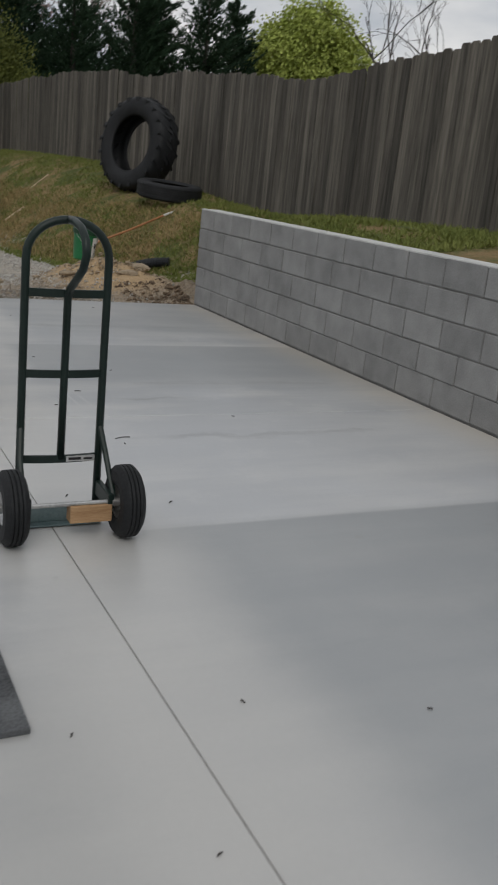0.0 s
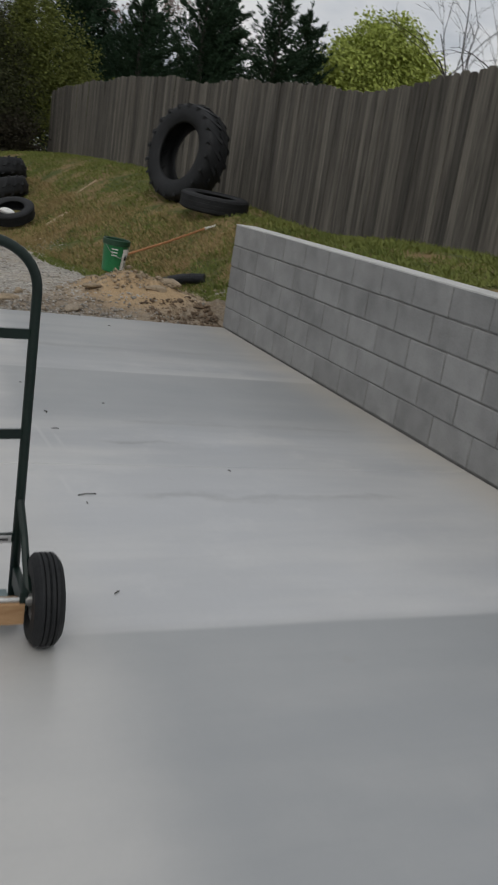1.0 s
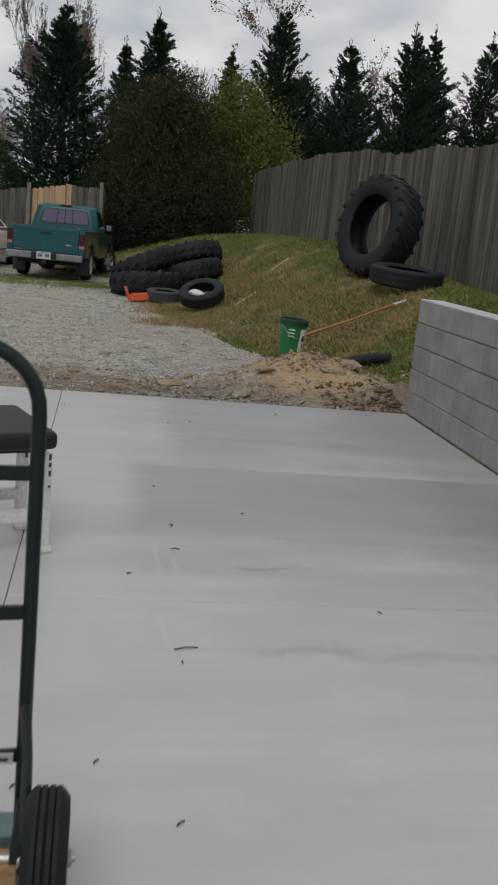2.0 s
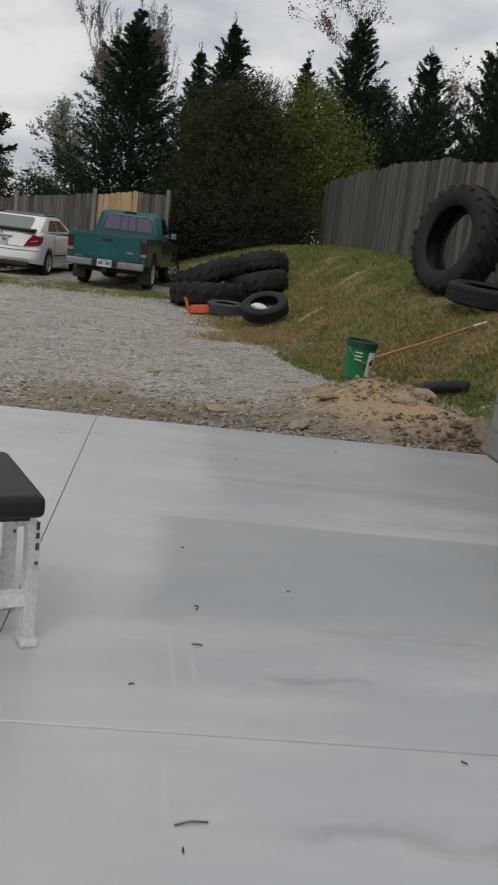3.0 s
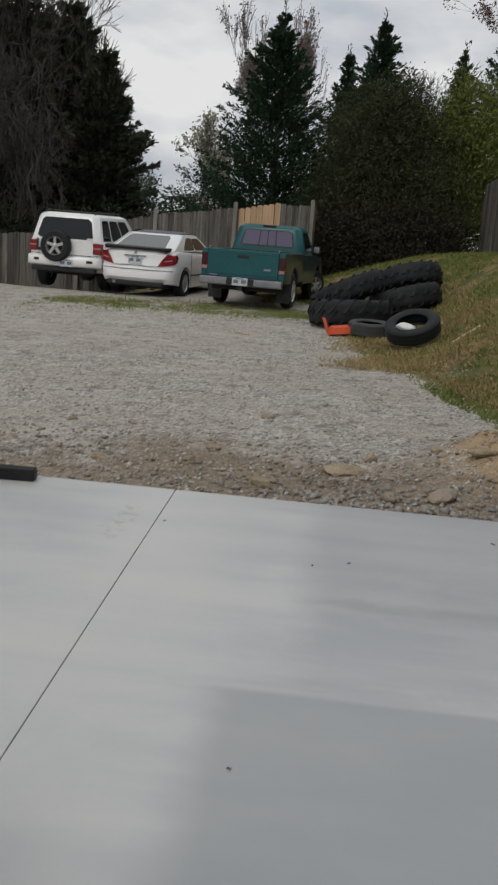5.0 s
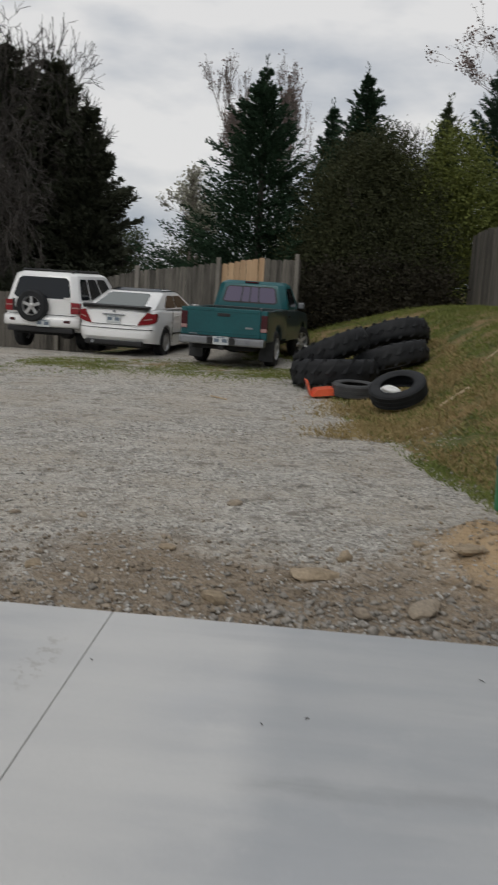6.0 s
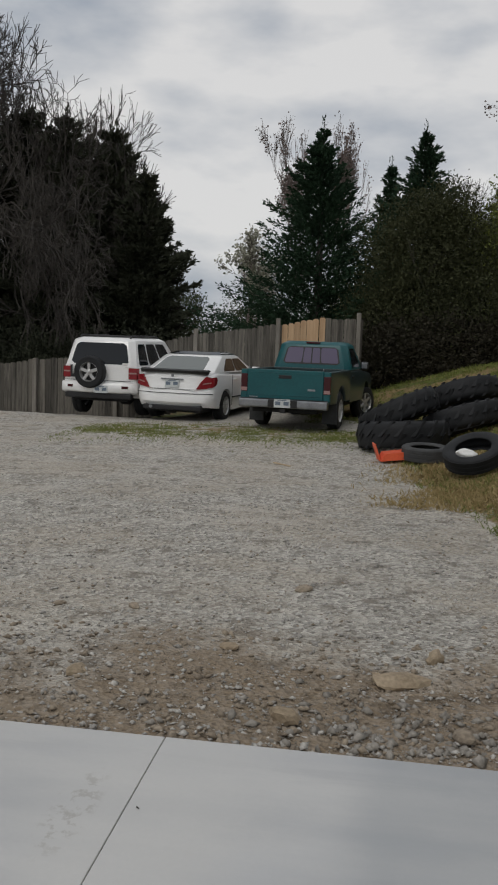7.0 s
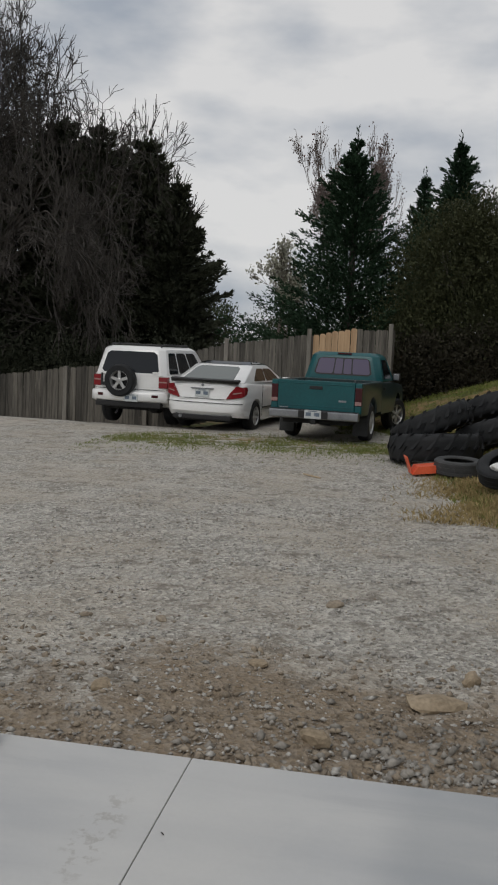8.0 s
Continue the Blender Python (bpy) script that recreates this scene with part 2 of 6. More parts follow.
def ground_material():
    """Crushed stone, bare clay and thin grass, shared out by the sheet's 'cover' attribute (red grass, green clay)."""
    m = bpy.data.materials.new("ground")
    m.use_nodes = True
    n, l = m.node_tree.nodes, m.node_tree.links
    p = n["Principled BSDF"]
    geo, at, sep = n.new("ShaderNodeNewGeometry"), n.new("ShaderNodeVertexColor"), n.new("ShaderNodeSeparateColor")
    at.layer_name = "cover"
    pos = geo.outputs["Position"]
    l.new(at.outputs["Color"], sep.inputs["Color"])
    rag = noise_fac(n, l, pos, 3.5, 6.0, 0.65)
    rag2 = maths(n, l, "MULTIPLY_ADD", rag, 1.5, -0.75)
    grass = ramp01(n, l, maths(n, l, "ADD", sep.outputs["Red"], rag2), 0.42, 0.6)
    clay = ramp01(n, l, maths(n, l, "ADD", sep.outputs["Green"], rag2), 0.1, 0.95)
    vo = n.new("ShaderNodeTexVoronoi")
    vo.inputs["Scale"].default_value = 34.0
    l.new(pos, vo.inputs["Vector"])
    bw = n.new("ShaderNodeRGBToBW")
    l.new(vo.outputs["Color"], bw.inputs["Color"])
    big = noise_fac(n, l, pos, 0.7, 5.0, 0.6)
    mp = n.new("ShaderNodeMapping")
    mp.inputs["Scale"].default_value = (0.5, 2.2, 1)
    l.new(pos, mp.inputs["Vector"])
    track = noise_fac(n, l, mp.outputs["Vector"], 1.2, 4.0, 0.6)
    stone = mixed(n, l, bw.outputs["Val"], (0.19, 0.178, 0.155), (0.72, 0.685, 0.62))
    stone = mixed(n, l, maths(n, l, "MULTIPLY", ramp01(n, l, big, 0.40, 0.62), 0.5), stone, (0.475, 0.416, 0.337))
    blotch = noise_fac(n, l, pos, 4.2, 6.0, 0.7)
    stone = mixed(n, l, maths(n, l, "MULTIPLY", ramp01(n, l, blotch, 0.53, 0.64), 0.75), stone, (0.225, 0.20, 0.165))
    stone = mixed(n, l, maths(n, l, "MULTIPLY", ramp01(n, l, track, 0.48, 0.68), 0.35), stone, (0.66, 0.63, 0.58))
    fine = noise_fac(n, l, pos, 30.0, 5.0, 0.7)
    earth = mixed(n, l, fine, (0.105, 0.078, 0.050), (0.40, 0.31, 0.21))
    earth = mixed(n, l, maths(n, l, "MULTIPLY", bw.outputs["Val"], 0.35), earth, (0.528, 0.480, 0.420))
    earth = mixed(n, l, maths(n, l, "MULTIPLY", ramp01(n, l, blotch, 0.50, 0.62), 0.55), earth, (0.120, 0.096, 0.070))
    earth = mixed(n, l, ramp01(n, l, sep.outputs["Blue"], 0.3, 0.8), earth, (0.492, 0.354, 0.210))
    turf = mixed(n, l, ramp01(n, l, noise_fac(n, l, pos, 1.3, 6.0, 0.72), 0.42, 0.58), (0.105, 0.135, 0.04), (0.34, 0.235, 0.12))
    turf = mixed(n, l, maths(n, l, "MULTIPLY", fine, 0.5), turf, (0.10, 0.085, 0.045))
    c = mixed(n, l, clay, stone, earth)
    c = mixed(n, l, grass, c, turf)
    l.new(c, p.inputs["Base Color"])
    p.inputs["Roughness"].default_value = 0.95
    p.inputs["Specular IOR Level"].default_value = 0.2
    bn = n.new("ShaderNodeBump")
    bn.inputs["Strength"].default_value, bn.inputs["Distance"].default_value = 0.8, 0.03
    l.new(maths(n, l, "MULTIPLY_ADD", vo.outputs["Distance"], 1.2, maths(n, l, "MULTIPLY", fine, 0.9)), bn.inputs["Height"])
    l.new(bn.outputs["Normal"], p.inputs["Normal"])
    return m


M_SLAB = concrete_slab()
M_GROUND = ground_material()
M_BLOCK = shade("grey_block", (0.20, 0.20, 0.198), (0.31, 0.31, 0.305), 5.0, 0.95, 0.5, 120.0, spread=0.10)
M_MORTAR = shade("mortar", (0.13, 0.13, 0.125), (0.22, 0.215, 0.205), 8.0, 0.95, 0.4, 90.0)
M_CAP = shade("pale_cap", (0.42, 0.42, 0.41), (0.60, 0.60, 0.58), 4.0, 0.9, 0.3, 80.0)
M_FENCE = shade("weathered_board", (0.034, 0.031, 0.026), (0.175, 0.160, 0.136), 3.0, 0.9, 0.5, 16.0, spread=0.38, stretch=(5, 5, 0.35), local=True)
M_NEWBOARD = shade("fresh_board", (0.38, 0.24, 0.13), (0.56, 0.39, 0.24), 3.0, 0.85, 0.3, 16.0, spread=0.10, stretch=(5, 5, 0.35), local=True)
M_POST = shade("fence_post", (0.13, 0.12, 0.10), (0.26, 0.24, 0.21), 3.0, 0.9, 0.4, 16.0, stretch=(5, 5, 0.35), local=True)
M_RUBBER = shade("tyre_rubber", (0.008, 0.009, 0.010), (0.022, 0.023, 0.025), 4.0, 0.66, 0.3, 70.0, dark=0.3)
M_RUBBER_GREY = shade("dusty_rubber", (0.028, 0.029, 0.030), (0.065, 0.066, 0.067), 4.0, 0.75, 0.3, 70.0)
M_GREEN_PAINT = shade("dark_green_paint", (0.004, 0.011, 0.009), (0.009, 0.021, 0.017), 7.0, 0.4, 0.05, 90.0, dark=0.35)
M_STEEL = shade("bare_steel", (0.30, 0.30, 0.30), (0.55, 0.55, 0.54), 14.0, 0.38, 0.08, 90.0, metal=0.9)
M_PLATE_STEEL = shade("blue_grey_steel", (0.10, 0.15, 0.155), (0.17, 0.22, 0.225), 8.0, 0.4, 0.06, 90.0, metal=0.4)
M_WOOD = shade("raw_wood", (0.30, 0.17, 0.08), (0.47, 0.30, 0.16), 4.0, 0.8, 0.3, 30.0, stretch=(1, 6, 6))
M_STICK = shade("pale_stick", (0.40, 0.30, 0.19), (0.58, 0.46, 0.32), 5.0, 0.85, 0.3, 40.0)
M_HANDLE = shade("orange_brown_handle", (0.32, 0.13, 0.05), (0.48, 0.22, 0.09), 5.0, 0.6, 0.2, 40.0)
M_WHITE_PAINT = shade("chipped_white_paint", (0.52, 0.51, 0.49), (0.82, 0.81, 0.79), 6.0, 0.5, 0.2, 60.0)
M_VINYL = shade("black_vinyl", (0.010, 0.010, 0.011), (0.018, 0.018, 0.020), 5.0, 0.46, 0.25, 140.0, dark=0.3)
M_BLACK_STEEL = shade("black_steel", (0.007, 0.007, 0.008), (0.018, 0.017, 0.017), 8.0, 0.55, 0.1, 60.0, dark=0.25)
M_RUST = shade("dull_pipe", (0.05, 0.042, 0.036), (0.12, 0.10, 0.085), 9.0, 0.6, 0.2, 60.0)
M_MAT = shade("speckled_rubber_mat", (0.022, 0.023, 0.025), (0.12, 0.125, 0.13), 6.0, 0.85, 0.4, 110.0)
M_BUCKET = shade("green_plastic", (0.010, 0.14, 0.052), (0.022, 0.21, 0.08), 5.0, 0.4, 0.04, 60.0)
M_WHITE = plain("white_print", (0.74, 0.74, 0.72), 0.5)
M_DARKGREEN = plain("dark_rim_plastic", (0.010, 0.05, 0.024), 0.45)
M_ORANGE = shade("orange_plastic", (0.60, 0.075, 0.025), (0.78, 0.13, 0.05), 6.0, 0.5, 0.1, 60.0)
M_PIPE_BLACK = plain("black_plastic_pipe", (0.014, 0.016, 0.020), 0.5)
M_CAR_WHITE = shade("white_car_paint", (0.78, 0.78, 0.77), (0.86, 0.86, 0.85), 2.0, 0.28, 0.0, 30.0, coat=0.6)
M_TEAL = shade("teal_car_paint", (0.0002, 0.066, 0.076), (0.001, 0.092, 0.102), 2.0, 0.45, 0.0, 30.0, coat=0.1)
M_TEAL_DARK = shade("dark_grey_teal_paint", (0.012, 0.028, 0.030), (0.024, 0.042, 0.044), 2.0, 0.35, 0.0, 30.0, coat=0.4)
M_GLASS = glassy("tinted_glass", (0.010, 0.013, 0.017), 0.04, 0.35)
# pale base colour stands in for the sky reflected in the coupe's glass
M_GLASS_PALE = glassy("sky_lit_glass", (0.10, 0.12, 0.12), 0.06)
# purple tint, lightened so that reflected sky is part of its colour
M_GLASS_PURPLE = glassy("purple_tinted_glass", (0.12, 0.10, 0.155), 0.05)
M_TRIM = plain("black_trim", (0.012, 0.012, 0.013), 0.5)
M_RED = glassy("red_lens", (0.22, 0.008, 0.014), 0.2)
M_CLEAR = glassy("clear_lens", (0.34, 0.20, 0.19), 0.2)
M_DARKRED = glassy("dark_red_lens", (0.05, 0.007, 0.010), 0.25, 0.4)
M_CHROME = shade("dull_chrome", (0.22, 0.23, 0.245), (0.36, 0.37, 0.39), 8.0, 0.3, 0.03, 60.0, metal=0.85)
M_RIM = shade("alloy_rim", (0.42, 0.42, 0.42), (0.60, 0.60, 0.60), 8.0, 0.35, 0.03, 60.0, metal=0.6)
M_PLATE = plain("plate_paint", (0.55, 0.58, 0.58), 0.45)
M_PLATE_BAR = plain("plate_bar", (0.13, 0.17, 0.22), 0.5)
M_CLOTH = plain("pale_cloth", (0.62, 0.52, 0.52), 0.9)
M_CARPET = plain("car_underside", (0.012, 0.012, 0.012), 0.9)
M_STONE = shade("gravel_stone", (0.16, 0.15, 0.135), (0.62, 0.595, 0.55), 2.5, 0.9, 0.4, 60.0)
M_SAND = shade("tan_rock", (0.20, 0.155, 0.10), (0.42, 0.335, 0.235), 7.0, 0.9, 0.5, 50.0)
M_CLOD = shade("clay_clod", (0.13, 0.105, 0.08), (0.36, 0.30, 0.225), 3.0, 0.95, 0.5, 50.0)
M_BARK = shade("bark", (0.024, 0.021, 0.019), (0.066, 0.058, 0.050), 4.0, 0.9, 0.5, 30.0)
M_BARK_PALE = shade("pale_twig_bark", (0.10, 0.082, 0.072), (0.22, 0.185, 0.165), 4.0, 0.9, 0.4, 30.0)
M_CONIFER = leafy("conifer_leaf", (0.010, 0.025, 0.014), (0.032, 0.068, 0.032))
M_CEDAR = leafy("cedar_leaf", (0.018, 0.023, 0.015), (0.066, 0.072, 0.044))
M_THICKET = leafy("thicket_leaf", (0.026, 0.030, 0.014), (0.060, 0.066, 0.026))
M_THICKET_LOW = leafy("dry_vine_leaf", (0.022, 0.020, 0.013), (0.045, 0.040, 0.025))
M_YELLOWGREEN = leafy("spring_leaf", (0.05, 0.065, 0.016), (0.19, 0.215, 0.05))
M_WILLOW = leafy("willow_leaf", (0.20, 0.26, 0.045), (0.50, 0.56, 0.15))
M_BLOSSOM = leafy("blossom", (0.20, 0.20, 0.13), (0.55, 0.54, 0.46))
M_PINKBUD = leafy("bud", (0.12, 0.085, 0.075), (0.27, 0.20, 0.185))
M_FAR = leafy("far_leaf", (0.02, 0.035, 0.018), (0.08, 0.095, 0.045))
M_GRASS = leafy("grass_blade", (0.07, 0.11, 0.02), (0.25, 0.26, 0.075))
M_STRAW = leafy("dry_blade", (0.20, 0.15, 0.06), (0.44, 0.34, 0.17))


# ---- mesh helpers ----
def link(name, bm, material, parent=None, smooth=False):
    me = bpy.data.meshes.new(name)
    bm.to_mesh(me)
    bm.free()
    me.materials.append(material)
    if smooth:
        for f in me.polygons:
            f.use_smooth = True
    ob = new(name, me)
    if parent:
        ob.parent = parent
    return ob


def part(name, bm, material, parent, label="", smooth=False):
    ob = link(name, bm, material, parent, smooth)
    if label:
        ob["label"] = label
    return ob


def thing(name, m, label, category, group=""):
    ob = new(name)
    ob.empty_display_size = 0.2
    ob.matrix_basis = m
    return tagged(ob, label, category, group)


def raw(name, verts, faces, material, parent=None, smooth=False):
    me = bpy.data.meshes.new(name)
    me.from_pydata(verts, [], faces)
    me.materials.append(material)
    if smooth:
        for f in me.polygons:
            f.use_smooth = True
    ob = new(name, me)
    if parent:
        ob.parent = parent
    return ob


def box(bm, x0, x1, y0, y1, z0, z1, bevel=0.0, seg=2, m=None):
    made = bmesh.ops.create_cube(bm, size=1.0, matrix=Matrix.Translation(((x0 + x1) / 2, (y0 + y1) / 2, (z0 + z1) / 2)) @ Matrix.Diagonal((x1 - x0, y1 - y0, z1 - z0, 1)))
    vs = made["verts"]
    if bevel:
        es = list({e for v in vs for e in v.link_edges})
        vs = bmesh.ops.bevel(bm, geom=es, offset=bevel, segments=seg, profile=0.6, affect="EDGES")["verts"]
    if m:
        bmesh.ops.transform(bm, matrix=m, verts=vs)
    return bm


def B(*a, **k):
    return box(bmesh.new(), *a, **k)


def tube(bm, points, r, n=10, closed=False, cap=True, taper=None):
    pts = [Vector(p) for p in points]
    rings = []
    side = None
    for i, p in enumerate(pts):
        if closed:
            d = pts[(i + 1) % len(pts)] - pts[i - 1]
        else:
            d = pts[min(i + 1, len(pts) - 1)] - pts[max(i - 1, 0)]
        d.normalize()
        if side is None:
            side = d.orthogonal().normalized()
        side = (side - d * side.dot(d)).normalized()
        up = d.cross(side)
        rr = r if taper is None else r + (taper - r) * i / (len(pts) - 1)
        rings.append([bm.verts.new(p + (side * math.cos(a) + up * math.sin(a)) * rr) for a in (2 * math.pi * k / n for k in range(n))])
    count = len(rings) if closed else len(rings) - 1
    for i in range(count):
        a, b = rings[i], rings[(i + 1) % len(rings)]
        for k in range(n):
            bm.faces.new((a[k], a[(k + 1) % n], b[(k + 1) % n], b[k]))
    if cap and not closed:
        bm.faces.new(rings[0][::-1])
        bm.faces.new(rings[-1])
    return bm


def lathe(bm, profile, n=32, axis="Z", m=None):
    """Turns a profile of (radius, height) round an axis; a closed profile makes a closed ring."""
    rings = []
    for k in range(n):
        a = 2 * math.pi * k / n
        c, s = math.cos(a), math.sin(a)
        ring = []
        for r, h in profile:
            v = Vector((r * c, r * s, h)) if axis == "Z" else Vector((h, r * c, r * s))
            ring.append(bm.verts.new(m @ v if m else v))
        rings.append(ring)
    q = len(profile)
    for k in range(n):
        a, b = rings[k], rings[(k + 1) % n]
        for i in range(q - 1):
            bm.faces.new((a[i], b[i], b[i + 1], a[i + 1]))
    return bm


def disc_stack(bm, profile, n=32, axis="X", m=None):
    """A turned solid, closed at both ends."""
    before = {e for e in bm.edges if e.is_boundary}
    lathe(bm, profile, n, axis, m)
    bmesh.ops.holes_fill(bm, edges=[e for e in bm.edges if e.is_boundary and e not in before])
    return bm


def loft(bm, sections, cap=True):
    rings = [[bm.verts.new(p) for p in s] for s in sections]
    n = len(rings[0])
    for a, b in zip(rings, rings[1:]):
        for k in range(n):
            bm.faces.new((a[k], a[(k + 1) % n], b[(k + 1) % n], b[k]))
    if cap:
        bm.faces.new(rings[0][::-1])
        bm.faces.new(rings[-1])
    return bm


def ngon_prism(bm, outline, axis, lo, hi, m=None):
    """Extrudes an outline of 2D points; axis X takes (y, z), axis Y takes (x, z), axis Z takes (x, y)."""
    def at(p, h):
        v = {"X": (h, p[0], p[1]), "Y": (p[0], h, p[1]), "Z": (p[0], p[1], h)}[axis]
        return m @ Vector(v) if m else Vector(v)
    a = [bm.verts.new(at(p, lo)) for p in outline]
    b = [bm.verts.new(at(p, hi)) for p in outline]
    k = len(outline)
    bm.faces.new(a)
    bm.faces.new(b[::-1])
    for i in range(k):
        bm.faces.new((a[i], b[i], b[(i + 1) % k], a[(i + 1) % k]))
    bmesh.ops.recalc_face_normals(bm, faces=bm.faces)
    return bm


def smooth01(v):
    v = min(1.0, max(0.0, v))
    return v * v * (3 - 2 * v)


def lerp_table(table, v):
    if v <= table[0][0]:
        return table[0][1]
    for (a, p), (b, q) in zip(table, table[1:]):
        if v <= b:
            return p + (q - p) * (v - a) / (b - a)
    return table[-1][1]


# ---- ground ----
SLAB_X, SLAB_Y = 4.717, 11.69
TOE = [(11.5, 4.45), (13.0, 4.75), (14.5, 4.35), (16.4, 3.85), (18.8, 3.25), (21.0, 3.0), (24.0, 2.9), (26.5, 2.5), (28.0, 1.6), (29.5, 0.3), (32.0, -0.5), (60.0, -0.5)]
BANK = [(6.0, 1.05), (10.5, 1.08), (12.4, 0.98), (14.0, 0.88), (16.0, 0.96), (19.0, 1.18), (22.5, 1.36), (27.0, 1.36), (32.0, 1.22), (60.0, 1.0)]


def fence_x(y):
    return 7.25 - 0.052 * (y - 11.5)


def ground_z(x, y, rough=True):
    if y < SLAB_Y and x < SLAB_X + 0.1:
        return -0.16
    bank = lerp_table(BANK, y)
    if y < 11.5:
        z = 0.93 + (bank - 0.93) * smooth01((x - 4.9) / 1.6)
        k = 1.0
    else:
        toe = lerp_table(TOE, y)
        wide = max(1.3, (fence_x(y) - 0.5 - toe) * (1.0 - 0.02 * smooth01((y - 16.5) / 4)))
        k = smooth01((x - toe) / wide) ** (0.9 + 0.2 * smooth01((y - 16.5) / 4))
        gravel = -0.05 + 0.04 * smooth01((y - 15) / 9) - 0.07 * smooth01((0.2 - x) / 3)
        gravel -= 1.1 * smooth01((y - 26.3 + 0.25 * max(0, x + 4.0)) / 5.0) * smooth01((-1.2 - x) / 3.5)
        gravel += 0.045 * smooth01((-4.2 - x) / 1.0) * smooth01((y - 24.8) / 0.8) * smooth01((26.6 - y) / 0.6)
        z = gravel + (bank - gravel) * k
    if rough:
        v = Vector((x, y, 0))
        z += 0.018 * noise.noise(v * 1.1) + 0.03 * noise.noise(v * 0.33)
        if y > 11.5:
            near = smooth01((13.6 - y) / 1.6)
            z += 0.035 * near * noise.fractal(v * 4.0, 0.9, 2.0, 4) + 0.007 * noise.noise(v * 9)
            z += 0.03 * k * noise.noise(v * 2.6)
            mound = math.exp(-(((x - 4.15) / 0.62) ** 2 + ((y - 13.15) / 0.75) ** 2))
            z += mound * (0.33 + 0.12 * noise.fractal(v * 3.2, 0.8, 2.0, 4))
            heap = math.exp(-(((x - 4.75) / 0.5) ** 2 + ((y - 12.3) / 0.5) ** 2))
            z += heap * (0.12 + 0.10 * noise.fractal(v * 4.2, 0.8, 2.0, 4))
            edge = 1 - smooth01((y - SLAB_Y) / 0.25)
            z = z * (1 - edge) + edge * min(z, -0.035 + 0.03 * noise.noise(v * 6))
    return z


def spans(fine0, fine1, step, far):
    vals = list(np.arange(fine0, fine1, step))
    d, lo, hi = step, fine0, fine1
    while hi < far:
        d *= 1.35
        lo, hi = lo - d, hi + d
        vals += [lo, hi]
    return sorted(float(v) for v in vals)


gx = sorted(spans(-6.0, 7.6, 0.11, 500) + [4.80, 4.86])
gy = sorted(spans(11.70, 27.0, 0.11, 600) + [11.66])
verts, cover = [], []
for yy in gy:
    for xx in gx:
        verts.append((xx, yy, ground_z(xx, yy) if -80 < xx < 80 and yy < 120 else -0.4))
        toe = lerp_table(TOE, yy)
        v = Vector((xx, yy, 3.0))
        g = smooth01((xx - toe + 0.45) / 0.7) if yy > 11.5 else 1.0
        if yy > 11.5:
            g *= smooth01((yy - 12.9 + 1.2 * (xx - 4.9)) / 0.8)
        strip = smooth01((yy - 22.4) / 0.9) * smooth01((26.0 - yy) / 1.0) * smooth01((xx + 3.4) / 0.9) * smooth01((3.4 - xx) / 0.6)
        g = max(g, strip * 0.5, smooth01((yy - 27.5) / 1.5) if xx > 0.5 else 0.0)
        if yy > 32 or xx < -12:
            g = 1.0
        bare = smooth01(1 - abs((xx - toe - 1.1) / 1.0)) * (0.42 if 16 < yy < 26 else 0.0)
        c = smooth01((14.0 - yy + 1.1 * noise.noise(v * 0.7) + 0.5 * noise.noise(v * 2.1)) / 2.0) if 11 < yy < 16 else 0.0
        mound = math.exp(-(((xx - 4.2) / 0.9) ** 2 + ((yy - 13.1) / 1.0) ** 2))
        c = max(c, mound * 1.3)
        cover.append((min(1, max(0, g * (1 - 0.9 * mound) - bare * 0.5)), min(1, c), min(1, mound * 1.1), 1))
nx = len(gx)
faces = [(j * nx + i, j * nx + i + 1, (j + 1) * nx + i + 1, (j + 1) * nx + i) for j in range(len(gy) - 1) for i in range(nx - 1)]
ground = raw("ground", verts, faces, M_GROUND, smooth=True)
tagged(ground, "gravel yard with bare clay edge and patchy grass bank", "ground", kind="structure")
layer = ground.data.color_attributes.new("cover", "FLOAT_COLOR", "POINT")
layer.data.foreach_set("color", [c for row in cover for c in row])

# ---- slab: poured panels between sawn joints ----
slab = tagged(new("floor_slab"), "pale grey poured concrete slab with sawn control joints", "slab", kind="structure")
JX, JY = [-5.9, -1.35, 1.708, SLAB_X - 0.004], [-5.3, -1.05, 3.05, 7.38, SLAB_Y]
GAP, GAP_Y = 0.0017, 0.0030
for x0, x1 in zip(JX, JX[1:]):
    for y0, y1 in zip(JY, JY[1:]):
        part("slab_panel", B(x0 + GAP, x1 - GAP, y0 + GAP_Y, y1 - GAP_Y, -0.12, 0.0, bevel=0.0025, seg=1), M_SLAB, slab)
part("joint_bed", B(JX[0] + 0.02, JX[-1] - 0.02, JY[0] + 0.02, JY[-1] - 0.02, -0.118, -0.012), plain("joint_dirt", (0.11, 0.10, 0.09), 0.9), slab)

# ---- block wall ----
wall = tagged(new("wall_east"), "grey concrete block retaining wall five courses high", "retaining wall", kind="structure")
C, WALL_END = 0.2032, 11.728
part("wall_core", B(SLAB_X + 0.008, SLAB_X + 0.195, 0.6, WALL_END - 0.008, -0.10, 5 * C - 0.02), M_MORTAR, wall)
part("wall_cap", B(SLAB_X + 0.002, SLAB_X + 0.202, 0.6, WALL_END - 0.002, 5 * C - 0.012, 5 * C + 0.002, bevel=0.003, seg=1), M_CAP, wall, "pale strip along the wall's top")


BLOCK = 0.431


def block_mesh(length):
    bm = B(0.0, 0.2, -length + 0.010, 0.0, 0.010, C, bevel=0.006, seg=1)
    me = bpy.data.meshes.new("block")
    bm.to_mesh(me)
    bm.free()
    me.materials.append(M_BLOCK)
    return me


